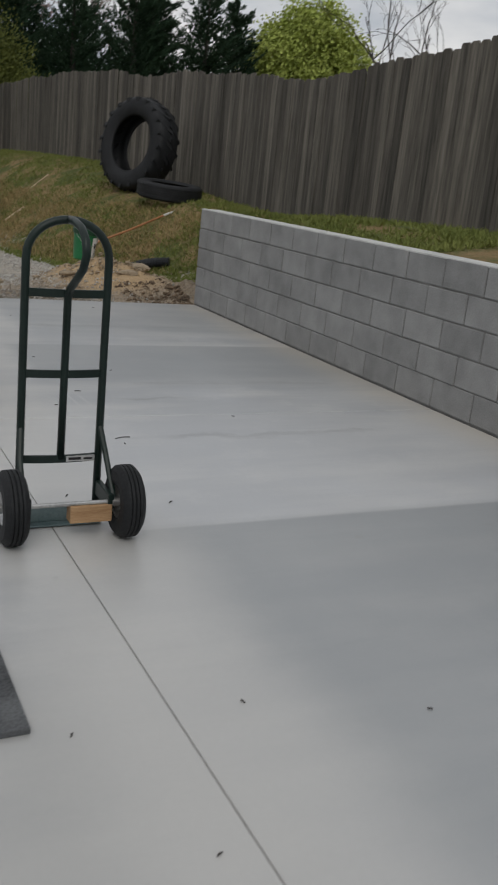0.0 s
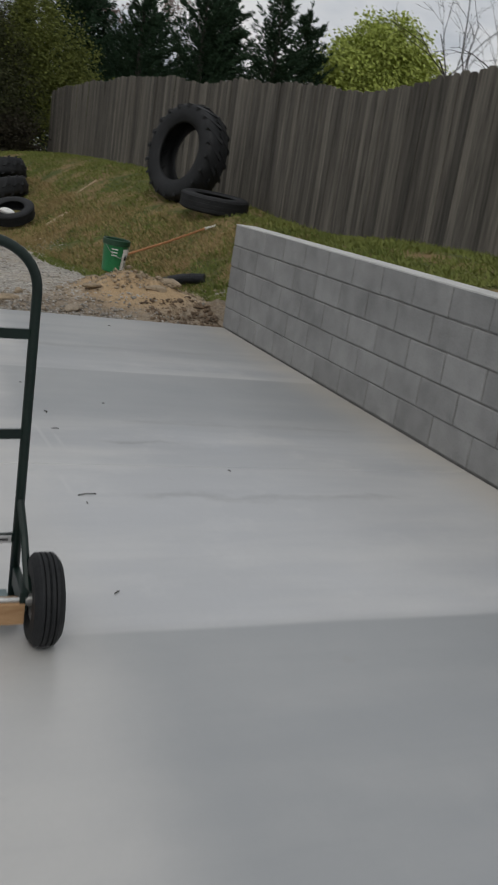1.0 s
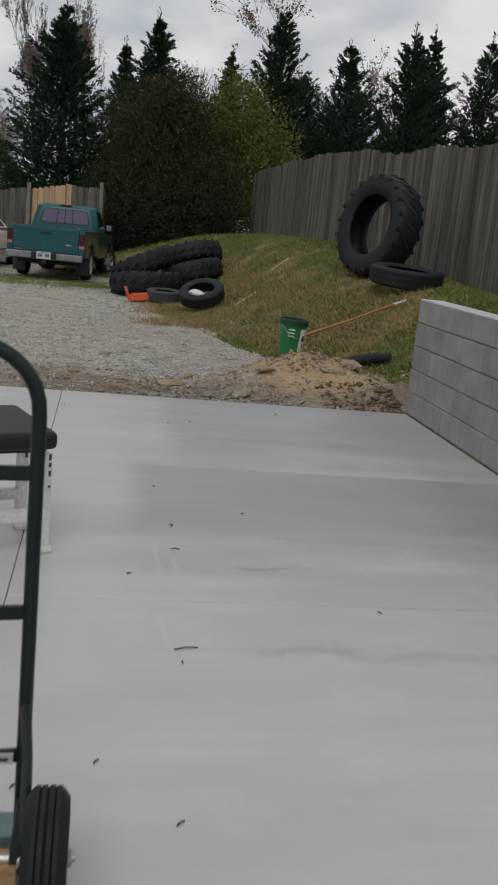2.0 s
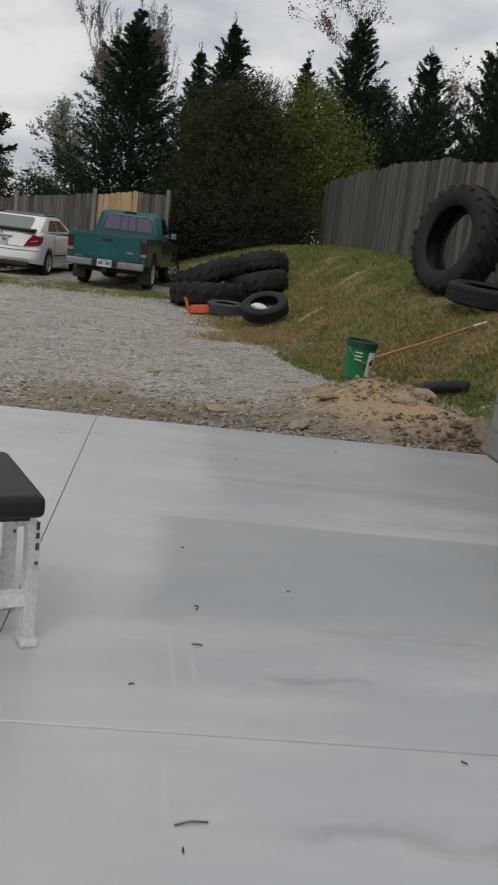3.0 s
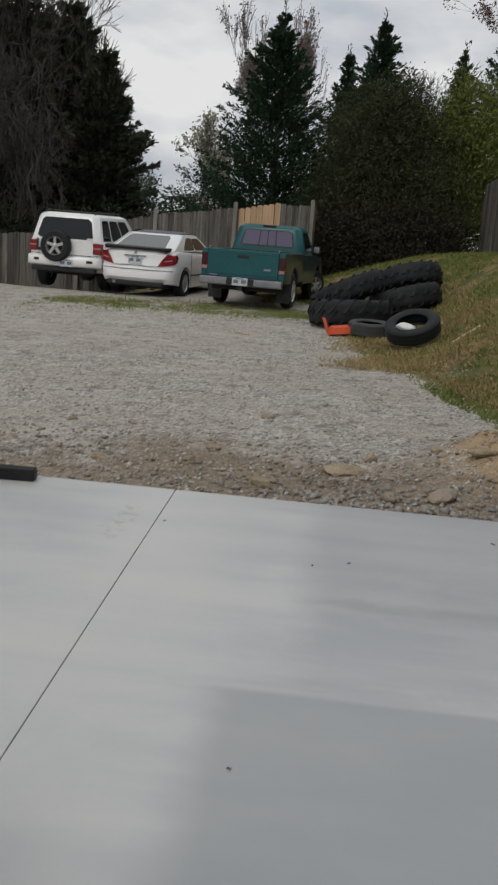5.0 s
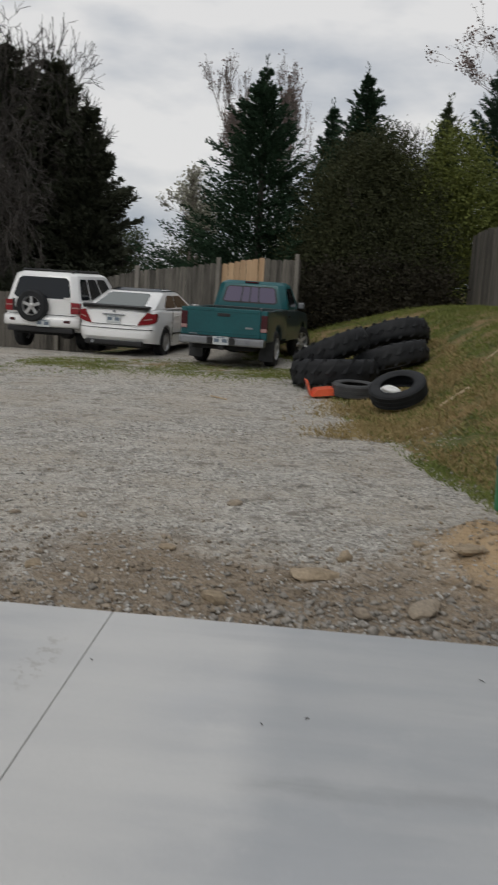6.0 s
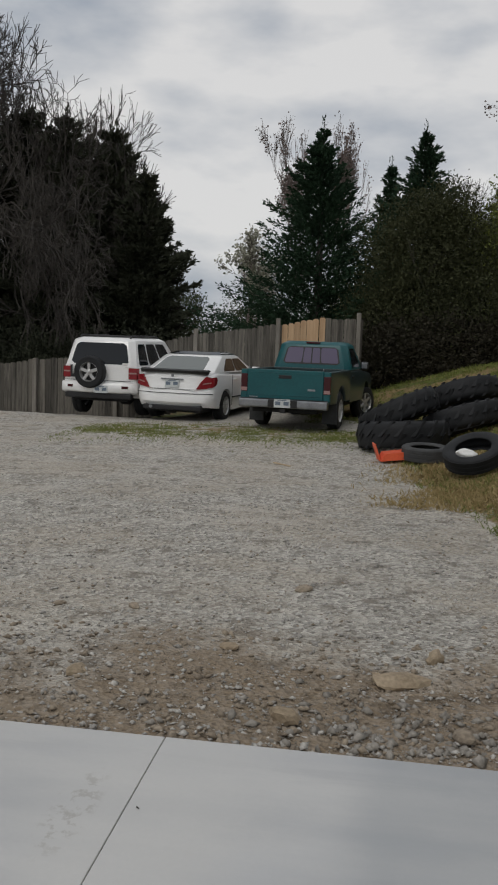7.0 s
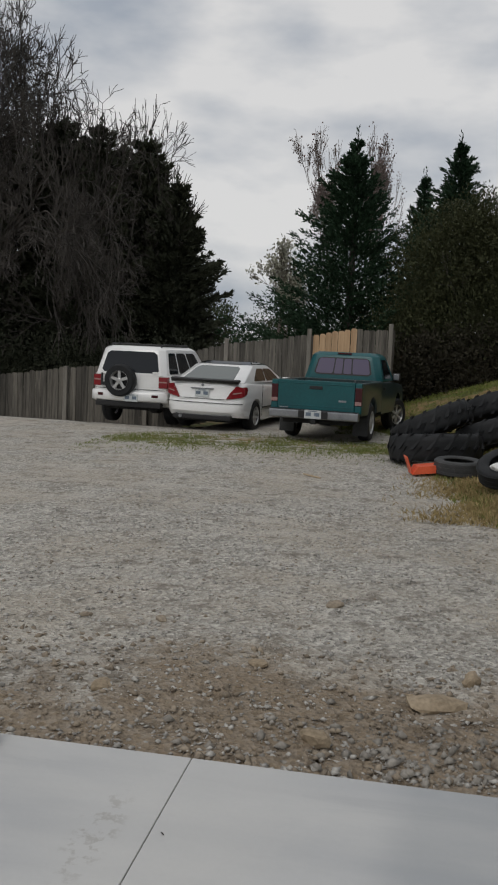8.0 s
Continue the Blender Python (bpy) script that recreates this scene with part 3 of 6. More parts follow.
FULL, HALF, STUB = block_mesh(BLOCK), block_mesh(BLOCK / 2), block_mesh(BLOCK * 0.85)
for row in range(5):
    y = WALL_END
    first, step = (HALF, BLOCK / 2) if row % 2 else ((STUB, BLOCK * 0.85) if row == 4 else (FULL, BLOCK))
    while y > 1.2:
        o = new("block", first)
        o.parent = wall
        o.location = (SLAB_X + random.uniform(-0.0025, 0.0015), y, row * C - (0.004 if row else 0.0))
        o.rotation_euler = (random.uniform(-0.004, 0.004), 0, random.uniform(-0.004, 0.004))
        y -= step
        first, step = FULL, BLOCK


# ---- fences ----
def board_mesh(name, width, material, ear=0.03):
    w = width / 2
    bm = ngon_prism(bmesh.new(), [(-w, 0), (w, 0), (w, 1 - ear * 0.55), (w - ear, 1), (-w + ear, 1), (-w, 1 - ear * 0.55)], "Y", -0.009, 0.009)
    me = bpy.data.meshes.new(name)
    bm.to_mesh(me)
    bm.free()
    me.materials.append(material)
    return me


BOARDS = [board_mesh("board", w, M_FENCE, e) for w, e in ((0.147, 0.03), (0.145, 0.022), (0.149, 0.036))]
FRESH = board_mesh("board", 0.142, M_NEWBOARD, 0.03)


def place_board(fence, mesh, x, y, z0, z1, turn, lean=0.0):
    o = new("board", mesh)
    o.parent, o.location = fence, (x, y, z0)
    o.rotation_euler = (random.uniform(-0.008, 0.008), lean + random.uniform(-0.004, 0.004), turn + random.uniform(-0.03, 0.03))
    o.scale = (1, 1, z1 - z0)


TOPS = [(8.0, 3.05), (10.6, 3.01), (11.5, 2.94), (12.3, 2.85), (13.2, 2.74), (14.2, 2.75), (15.5, 2.80), (16.6, 2.89), (17.8, 2.99), (19.2, 2.95), (21.1, 3.09), (23.0, 3.21), (25.8, 3.23), (29.5, 3.20), (32.2, 3.10)]
fence_a = tagged(new("fence_east"), "tall weathered grey wooden privacy fence on the bank", "fence", kind="structure")
y, flip = 8.0, False
while y < 32.0:
    top = lerp_table(TOPS, y) + random.uniform(-0.022, 0.022) + 0.03 * math.sin(y * 2.1)
    place_board(fence_a, random.choice(BOARDS), fence_x(y) + (0.003 if flip else -0.003) + random.uniform(-0.002, 0.002), y, lerp_table(BANK, y) - 0.16, top, radians(90 + 3.0))
    y += 0.1425
    flip = not flip
for rail in (0.35, 0.95, 1.55):
    pts = [(fence_x(v) + 0.05, v, lerp_table(TOPS, v) - 1.83 + rail) for v in np.arange(8.0, 32.1, 1.2)]
    part("rail", tube(bmesh.new(), pts, 0.038, 4), M_POST, fence_a)
for v in np.arange(8.6, 32.2, 2.4):
    part("post", B(fence_x(v) + 0.07, fence_x(v) + 0.16, v - 0.045, v + 0.045, 0.5, lerp_table(TOPS, v) - 0.12, bevel=0.006, seg=1), M_POST, fence_a)

BACK_SHIFT = -0.2
BACK = [(-11.0, 0.30), (-7.8, 0.66), (-6.0, 0.93), (-5.0, 1.02), (-3.07, 1.42), (-2.0, 1.68), (-1.2, 1.80), (-0.13, 1.97), (1.1, 2.16), (2.6, 2.2), (6.4, 2.6)]
fence_b = tagged(new("fence_north"), "weathered wooden picket fence with a fresh repaired panel", "fence", kind="structure")


def back_y(x):
    return 30.3 + (0.06 * x if x < 0 else 0.02 * x)


x = -11.0
while x < 2.0:
    fresh = 0.08 < x < 1.08
    top = lerp_table(BACK, x) + random.uniform(-0.02, 0.02) + (0.04 * (x - 0.6) if fresh else 0)
    place_board(fence_b, FRESH if fresh else random.choice(BOARDS), x + BACK_SHIFT, back_y(x) - (0.012 if fresh else 0), top - 1.83, top, radians(2))
    x += 0.149 if x > -3.4 else 0.152
for rail in (0.4, 1.45):
    pts = [(v + BACK_SHIFT, back_y(v) + 0.05, lerp_table(BACK, v) - 1.83 + rail) for v in np.arange(-11.0, 2.1, 0.9)]
    part("rail", tube(bmesh.new(), pts, 0.038, 4), M_POST, fence_b)
for v in (-8.4, -6.0, -3.95, -1.98, 0.02, 1.95):
    t = lerp_table(BACK, v)
    part("post", B(v - 0.05 + BACK_SHIFT, v + 0.05 + BACK_SHIFT, back_y(v) - 0.12, back_y(v) - 0.022, t - 1.9, t + (0.14 if v > -4 else 0.03), bevel=0.006, seg=1), M_POST, fence_b)


# ---- plants ----
def scatter_quads(centres, dirs, length, width, rng):
    """One thin four-cornered leaf a centre, along its direction; returns verts and faces."""
    k = len(centres)
    side = np.cross(dirs, rng.normal(size=(k, 3)))
    side /= np.linalg.norm(side, axis=1, keepdims=True) + 1e-9
    ln = length * rng.uniform(0.6, 1.35, (k, 1))
    wd = width * rng.uniform(0.7, 1.3, (k, 1))
    a = centres
    b = centres + dirs * ln * 0.5 + side * wd
    c = centres + dirs * ln
    d = centres + dirs * ln * 0.5 - side * wd
    v = np.stack([a, b, c, d], 1).reshape(-1, 3)
    f = np.arange(4 * k).reshape(-1, 4)
    return v, f


def mesh_np(name, v, f, material, parent):
    me = bpy.data.meshes.new(name)
    me.vertices.add(len(v))
    me.vertices.foreach_set("co", np.asarray(v, dtype=np.float32).ravel())
    k = f.shape[1]
    me.loops.add(f.size)
    me.loops.foreach_set("vertex_index", f.ravel().astype(np.int32))
    me.polygons.add(len(f))
    me.polygons.foreach_set("loop_start", np.arange(0, f.size, k, dtype=np.int32))
    me.update(calc_edges=True)
    me.materials.append(material)
    ob = new(name, me)
    ob.parent = parent
    return ob


def unit(a):
    return a / (np.linalg.norm(a, axis=1, keepdims=True) + 1e-9)


def conifer(x, y, z, h, r, seed, material=M_CONIFER, rise=0.45, low=0.0, dense=1.0, label="dark green conifer with upswept feathery branches", leaf=0.125, taper=1.0):
    rng = np.random.default_rng(seed)
    tree = thing("conifer_tree", pose(x, y, z), label, "tree")
    part("trunk", tube(bmesh.new(), [(0, 0, -0.3), (0.03, 0, h * 0.5), (0, 0, h * 0.97)], 0.035 * h ** 0.8, 7, taper=0.012), M_BARK, tree)
    nb = int(210 * dense)
    cs, ds = [], []
    for i in range(nb):
        u = low + (1 - low) * rng.random() ** 1.15
        az = rng.uniform(0, 2 * math.pi)
        lobe = 1 + 0.12 * math.sin(3 * az + 7 * u + seed)
        ln = r * lobe * (1 - u) ** taper * rng.uniform(0.5, 1.12) + 0.10
        el = rise * (0.4 + 0.9 * u) + rng.normal() * 0.13
        d = np.array([math.cos(az) * math.cos(el), math.sin(az) * math.cos(el), math.sin(el)])
        k = int(30 + 190 * ln / max(r, 0.5))
        s = rng.random(k) ** 0.6
        base = np.array([0, 0, u * h * 0.93])
        curve = np.outer(s * ln, d) + np.outer((s ** 2) * ln * 0.18, [0, 0, 1.0])
        spread = 0.03 + 0.12 * ln * (1 - s[:, None] * 0.85)
        cs.append(base + curve + rng.normal(size=(k, 3)) * spread * np.array([0.55, 0.55, 0.42]))
        ds.append(unit(d + rng.normal(size=(k, 3)) * 0.42 + np.array([0, 0, 0.25])))
    k = 40
    cs.append(np.stack([rng.normal(size=k) * 0.04, rng.normal(size=k) * 0.04, h * rng.uniform(0.86, 0.985, k)], 1))
    ds.append(unit(rng.normal(size=(k, 3)) * 0.35 + np.array([0, 0, 1.0])))
    v, f = scatter_quads(np.concatenate(cs), np.concatenate(ds), leaf, leaf * 0.16, rng)
    k = int(1500 * dense)
    u = low + (0.93 - low) * rng.random(k)
    az, rad = rng.uniform(0, 6.283, k), r * (1 - u) ** taper * 0.55 * np.sqrt(rng.random(k))
    core = np.stack([rad * np.cos(az), rad * np.sin(az), u * h * 0.93 + rad * 0.35], 1)
    way = unit(np.stack([np.cos(az), np.sin(az), 0.5 + rng.random(k)], 1) + rng.normal(size=(k, 3)) * 0.4)
    v2, f2 = scatter_quads(core, way, leaf * 1.5, leaf * 0.3, rng)
    mesh_np("crown", np.concatenate([v, v2]), np.concatenate([f, f2 + len(v)]), material, tree)
    return tree


def branch_paths(rng, start, d, length, r, depth, out, droop=0.0, split=3, wild=0.5, keep=0.74):
    steps = 4 if depth > 2 else (3 if depth > 0 else 2)
    p = np.array(start, float)
    d = np.array(d, float)
    pts = [p.copy()]
    for i in range(steps):
        d = d + rng.normal(size=3) * wild * 0.28 + np.array([0, 0, -droop * 0.12])
        d /= np.linalg.norm(d)
        p = p + d * length / steps
        pts.append(p.copy())
    out.append((pts, r, r * 0.55))
    if depth <= 0:
        return
    for i in range(split + (1 if rng.random() < 0.5 else 0)):
        at = pts[int(rng.integers(min(2, steps - 1), steps + 1))]
        nd = d + rng.normal(size=3) * wild
        nd /= np.linalg.norm(nd)
        branch_paths(rng, at, nd, length * keep * rng.uniform(0.65, 1.1), max(0.0055, r * 0.56), depth - 1, out, droop, split, wild, keep)


def limbs_mesh(name, paths, material, parent, sides=4):
    vs, fs = [], []
    for pts, r0, r1 in paths:
        n = sides if r0 > 0.012 else 3
        base = len(vs)
        k = len(pts)
        for i, p in enumerate(pts):
            d = pts[min(i + 1, k - 1)] - pts[max(i - 1, 0)]
            d = d / (np.linalg.norm(d) + 1e-9)
            s = np.cross(d, [0.31, 0.17, 0.93])
            s /= np.linalg.norm(s) + 1e-9
            u = np.cross(d, s)
            rr = r0 + (r1 - r0) * i / (k - 1)
            for q in range(n):
                a = 2 * math.pi * q / n
                vs.append(tuple(p + (s * math.cos(a) + u * math.sin(a)) * rr))
        for i in range(k - 1):
            for q in range(n):
                fs.append((base + i * n + q, base + i * n + (q + 1) % n, base + (i + 1) * n + (q + 1) % n, base + (i + 1) * n + q))
    return raw(name, vs, fs, material, parent)


def bare_tree(x, y, z, h, seed, r=0.12, depth=5, split=3, wild=0.5, droop=0.0, lean=(0, 0), material=M_BARK, bud=None, bud_size=0.05, buds=0, label="leafless deciduous tree with fine bare twigs", trunk=0.32, keep=0.74, top=0.0, thin=0.0055, spread=0.28):
    rng = np.random.default_rng(seed)
    tree = thing("bare_tree", pose(x, y, z), label, "tree")
    out = []
    branch_paths(rng, (0, 0, -0.3), (lean[0], lean[1], 1), h * trunk, r, depth, out, droop, split, wild, keep)
    k = top / max(p[2] for pts, *_ in out for p in pts) if top else 1.0
    wide = max(math.hypot(p[0], p[1]) for pts, *_ in out for p in pts)
    k = np.array([min(k, spread * top / wide)] * 2 + [k]) if top else k
    out = [([p * k for p in pts], max(a, thin), max(b, thin)) for pts, a, b in out]
    limbs_mesh("trunk", out[:1], material, tree, 7)
    limbs_mesh("crown", out[1:], material, tree)
    if bud and buds:
        tips = np.array([p[0][-1] for p in out[1:] if p[1] < 0.03])
        pick = tips[rng.integers(0, len(tips), buds)] + rng.normal(size=(buds, 3)) * 0.07
        v, f = scatter_quads(pick, unit(rng.normal(size=(buds, 3)) + np.array([0, 0, 0.4])), bud_size, bud_size * 0.4, rng)
        mesh_np("blossom", v, f, bud, tree)
    return tree


def bushy(name, x, y, z, lobes, material, seed, count, leaf=0.13, label="", up=0.3, twig=None, droop=0.0, category="bush", shell=0.55):
    """Leaf clumps over several uneven lobes (cx, cy, cz, rx, ry, rz), with limbs inside."""
    rng = np.random.default_rng(seed)
    ob = thing(name, pose(x, y, z), label, category)
    out = []
    for i, (cx, cy, cz, rx, ry, rz) in enumerate(lobes):
        branch_paths(rng, (cx * 0.4, cy * 0.4, -0.3), (cx * 0.5 / max(cz, 0.3), cy * 0.5 / max(cz, 0.3), 1), max(0.35, cz * 0.42), 0.04, 3, out, 0, 3, 0.55)
    limbs_mesh("trunk", out, twig or M_BARK, ob)
    cs, ds = [], []
    vol = np.array([l[3] * l[4] * l[5] for l in lobes]) ** 0.67
    for (cx, cy, cz, rx, ry, rz), share in zip(lobes, vol / vol.sum()):
        k = int(count * share)
        clumps = max(8, k // 22)
        dirs = unit(rng.normal(size=(clumps, 3)))
        rad = rng.uniform(shell, 1.12, (clumps, 1))
        cen = dirs * rad * np.array([rx, ry, rz]) + np.array([cx, cy, cz])
        pick = rng.integers(0, clumps, k)
        spread = 0.16 * (rx + ry + rz) / 3 + 0.05
        cs.append(cen[pick] + rng.normal(size=(k, 3)) * spread * np.array([0.75, 0.75, 0.6]))
        ds.append(unit(dirs[pick] * 0.6 + rng.normal(size=(k, 3)) * 0.7 + np.array([0, 0, up - droop])))
    v, f = scatter_quads(np.concatenate(cs), np.concatenate(ds), leaf, leaf * 0.3, rng)
    v[:, 2] = np.maximum(v[:, 2], -0.25)
    mesh_np("crown", v, f, material, ob)
    return ob

# ---- trees and thicket beyond the fences ----
conifer(0.36, 34.6, 0.4, 7.55, 3.5, 11, dense=2.2, low=0.0, taper=1.0, rise=0.30)
conifer(2.24, 40.5, 0.4, 7.6, 2.2, 12, dense=1.0, low=0.2)
conifer(3.27, 37.0, 0.4, 8.0, 3.3, 13, dense=1.7, low=0.12, taper=0.95, rise=0.30)
conifer(5.64, 35.5, 0.6, 6.7, 1.6, 14, dense=1.0, low=0.15, material=M_FAR, label="light green young conifer behind the fence")
conifer(7.43, 36.6, 0.8, 8.3, 3.0, 15, dense=1.3, taper=0.9)
conifer(9.63, 36.0, 0.8, 7.3, 3.1, 16, dense=1.3, taper=0.9)
conifer(11.64, 35.5, 0.8, 8.0, 2.8, 17, dense=1.2, taper=0.9)
conifer(12.63, 36.4, 0.8, 8.2, 2.8, 18, dense=1.2, taper=0.9)
conifer(14.24, 35.2, 0.8, 7.9, 3.0, 19, dense=1.2, taper=0.9)
conifer(8.51, 38.5, 0.8, 6.4, 3.0, 20, dense=1.1, taper=0.7)
conifer(15.93, 36.5, 0.8, 7.2, 2.9, 21, dense=1.1, taper=0.8)
conifer(10.71, 38.6, 0.8, 6.4, 3.0, 22, dense=1.1, taper=0.7)
conifer(13.31, 38.6, 0.8, 6.4, 3.0, 23, dense=1.1, taper=0.7)
bushy("thicket", 3.27, 32.2, 0.55, [(-0.9, 0.2, 1.4, 1.1, 0.9, 1.5), (0.6, 0, 1.6, 1.4, 0.9, 1.7), (-0.2, 0.5, 3.3, 1.3, 1.1, 1.5), (1.6, 0.4, 1.8, 1.1, 0.9, 1.5), (0.4, 0.6, 4.3, 1.0, 0.9, 1.0), (1.2, 0.6, 3.2, 1.0, 1.0, 1.2)], M_THICKET, 31, 80000, 0.07, "dense overgrown thicket of vines and brush", shell=0.3)
bushy("brush", 3.18, 31.5, 0.55, [(-0.9, 0, 0.7, 0.9, 0.5, 0.9), (0.4, 0, 0.8, 1.1, 0.5, 1.0), (1.7, 0, 0.8, 0.9, 0.5, 1.0)], M_THICKET_LOW, 32, 24000, 0.08, "brown dry brush at the thicket's foot", shell=0.3)
bushy("spring_bush", 5.51, 33.1, 0.5, [(0, 0, 2.4, 1.2, 0.9, 1.7), (0.9, 0.3, 3.4, 1.1, 0.9, 1.4), (-0.7, 0.2, 3.4, 1.0, 0.9, 1.3), (0.2, 0.2, 4.5, 0.9, 0.8, 1.0), (1.7, 0.3, 2.8, 0.8, 0.7, 1.1)], M_YELLOWGREEN, 33, 30000, 0.085, "yellow-green bush coming into leaf", shell=0.4)
bushy("willow_tree", 19.33, 36.8, 0.6, [(0, 0, 4.9, 2.2, 1.8, 2.1), (-1.4, 0, 4.8, 1.3, 1.4, 1.7), (1.5, 0, 4.8, 1.3, 1.4, 1.7), (0.1, 0, 6.4, 1.5, 1.4, 1.1)], M_WILLOW, 34, 42000, 0.15, "bright green willow coming into leaf", droop=1.0, category="tree", shell=0.35)
bare_tree(-0.75, 40.5, 0.2, 9.0, 41, 0.06, 6, 3, 0.26, droop=-0.5, spread=0.25, top=8.7, material=M_BARK_PALE, bud=M_PINKBUD, bud_size=0.07, buds=2400, label="slender leafless tree with catkins on its twigs", trunk=0.38)
bare_tree(0.45, 40.9, 0.2, 9.0, 42, 0.06, 6, 3, 0.26, droop=-0.5, spread=0.25, top=9.2, material=M_BARK_PALE, bud=M_PINKBUD, bud_size=0.07, buds=2400, label="slender leafless tree with catkins on its twigs", trunk=0.38)
bare_tree(-2.20, 40.0, 0.2, 5.0, 43, 0.05, 5, 3, 0.30, droop=-0.3, top=5.2, material=M_BARK_PALE, bud=M_BLOSSOM, bud_size=0.11, buds=2600, label="small tree in pale white blossom", trunk=0.32)
bare_tree(-3.55, 45.0, 0.0, 5.0, 44, 0.05, 5, 3, 0.28, droop=-0.4, top=5.6, material=M_BARK_PALE, bud=M_BLOSSOM, bud_size=0.10, buds=1200, label="small tree with pale spring buds", trunk=0.32)
bare_tree(8.90, 39.5, 0.8, 9.2, 45, 0.07, 6, 2, 0.3, droop=-0.4, material=M_BARK_PALE, bud=M_PINKBUD, bud_size=0.085, buds=1500, label="leafless tree with reddish spring buds", trunk=0.4)
bare_tree(12.30, 40.0, 0.8, 9.2, 46, 0.07, 6, 2, 0.3, droop=-0.4, material=M_BARK_PALE, bud=M_PINKBUD, bud_size=0.085, buds=1500, label="leafless tree with reddish spring buds", trunk=0.4)
bare_tree(4.58, 41.5, 0.4, 8.4, 52, 0.05, 6, 3, 0.34, droop=-0.3, material=M_BARK, label="bare tree with long crooked limbs", trunk=0.45)
bare_tree(20.07, 32.0, 0.8, 8.6, 48, 0.09, 5, 2, 0.36, material=M_BARK, label="bare dark-barked tree beyond the fence", trunk=0.45)
bare_tree(22.27, 32.0, 0.8, 8.6, 49, 0.09, 5, 2, 0.36, material=M_BARK, label="bare dark-barked tree beyond the fence", trunk=0.45)

# dark stand of cedars and bare trees
CEDAR = "dark cedar with dense ragged foliage"
for i, (tx, ty, th, tr) in enumerate([(-4.86, 34.9, 7.6, 1.9), (-5.96, 35.6, 9.0, 2.2), (-7.25, 34.8, 9.3, 2.3), (-8.86, 35.4, 9.6, 2.5), (-10.55, 34.6, 9.6, 2.6), (-12.66, 35.5, 9.8, 2.6), (-9.69, 38.2, 10.4, 2.6), (-6.88, 37.8, 9.6, 2.4)]):
    conifer(tx, ty, -0.9, th, tr, 60 + i, material=M_CEDAR, rise=0.25, dense=1.45, label=CEDAR, leaf=0.18, taper=0.55)
for i, (tx, ty, th, tr, ln) in enumerate([(-9.0, 31.7, 10.2, 0.15, 0.0), (-10.2, 32.6, 12.6, 0.15, -0.05), (-10.6, 36.5, 14.5, 0.14, 0.0), (-11.8, 33.8, 14.0, 0.15, 0.0), (-9.3, 37.5, 12.2, 0.13, -0.03), (-4.9, 36.2, 4.9, 0.06, 0.0), (-5.6, 36.6, 7.0, 0.08, 0.0), (-6.4, 36.4, 8.7, 0.10, 0.0), (-7.3, 36.8, 9.8, 0.12, -0.02), (-8.2, 36.4, 10.8, 0.12, -0.02), (-7.9, 33.6, 8.4, 0.11, -0.08)]):
    bare_tree(tx, ty, -0.9, th, 80 + i, tr, 7 if i < 5 else 6, 3, 0.5 if i < 5 else 0.38, droop=0.12 if i < 2 else -0.15, lean=(ln, 0), material=M_BARK, trunk=0.30, keep=0.74, top=th, thin=0.0085, spread=0.52 if i < 5 else 0.36)
for i, (tx, ty, tz, s) in enumerate([(-6.36, 46.0, -1.0, 1.0), (-4.70, 50.0, -1.0, 0.95), (-2.98, 48.0, -1.0, 0.95), (-8.27, 47.0, -1.0, 1.1), (-1.00, 50.0, -1.0, 0.9), (1.01, 49.0, -1.0, 0.9)]):
    bushy("far_tree", tx, ty, tz, [(0, 0, 2.4 * s, 1.3 * s, 1.2 * s, 1.9 * s), (0.5, 0, 3.4 * s, 0.8 * s, 0.8 * s, 1.0 * s)], M_FAR, 100 + i, 7000, 0.11, "distant green tree beyond the fence", category="tree", shell=0.3)
for i, (tx, ty) in enumerate([(-6.83, 32.2), (-8.63, 32.6), (-10.63, 32.4), (-5.24, 32.8)]):
    bushy("brush", tx, ty, -0.9, [(0, 0, 1.3, 1.1, 0.6, 1.3), (0.8, 0.2, 1.7, 0.8, 0.5, 1.0)], M_CEDAR, 120 + i, 9000, 0.085, "dark brush behind the fence", shell=0.25)


# ---- vehicles ----
def arc(cy, cz, r, a0, a1, n=10):
    return [(cy + r * math.cos(radians(a0 + (a1 - a0) * i / n)), cz + r * math.sin(radians(a0 + (a1 - a0) * i / n))) for i in range(n + 1)]


def soften(bm):
    """Smooth shading inside an angle."""
    for f in bm.faces:
        f.smooth = True
    for e in bm.edges:
        if len(e.link_faces) == 2 and e.calc_face_angle(0.0) > radians(38):
            e.smooth = False
    return bm


def bow(bm, half, rear=0.0, front=0.0, length=4.5):
    """Rounds the ends in plan: the sides of the rear move forward, those of the front move back."""
    for v in bm.verts:
        f = min(1.0, abs(v.co.x) / half)
        v.co.y += rear * f ** 3 * smooth01((0.75 - v.co.y) / 0.7) - front * f ** 3 * smooth01((v.co.y - length + 0.9) / 0.8)
    return bm


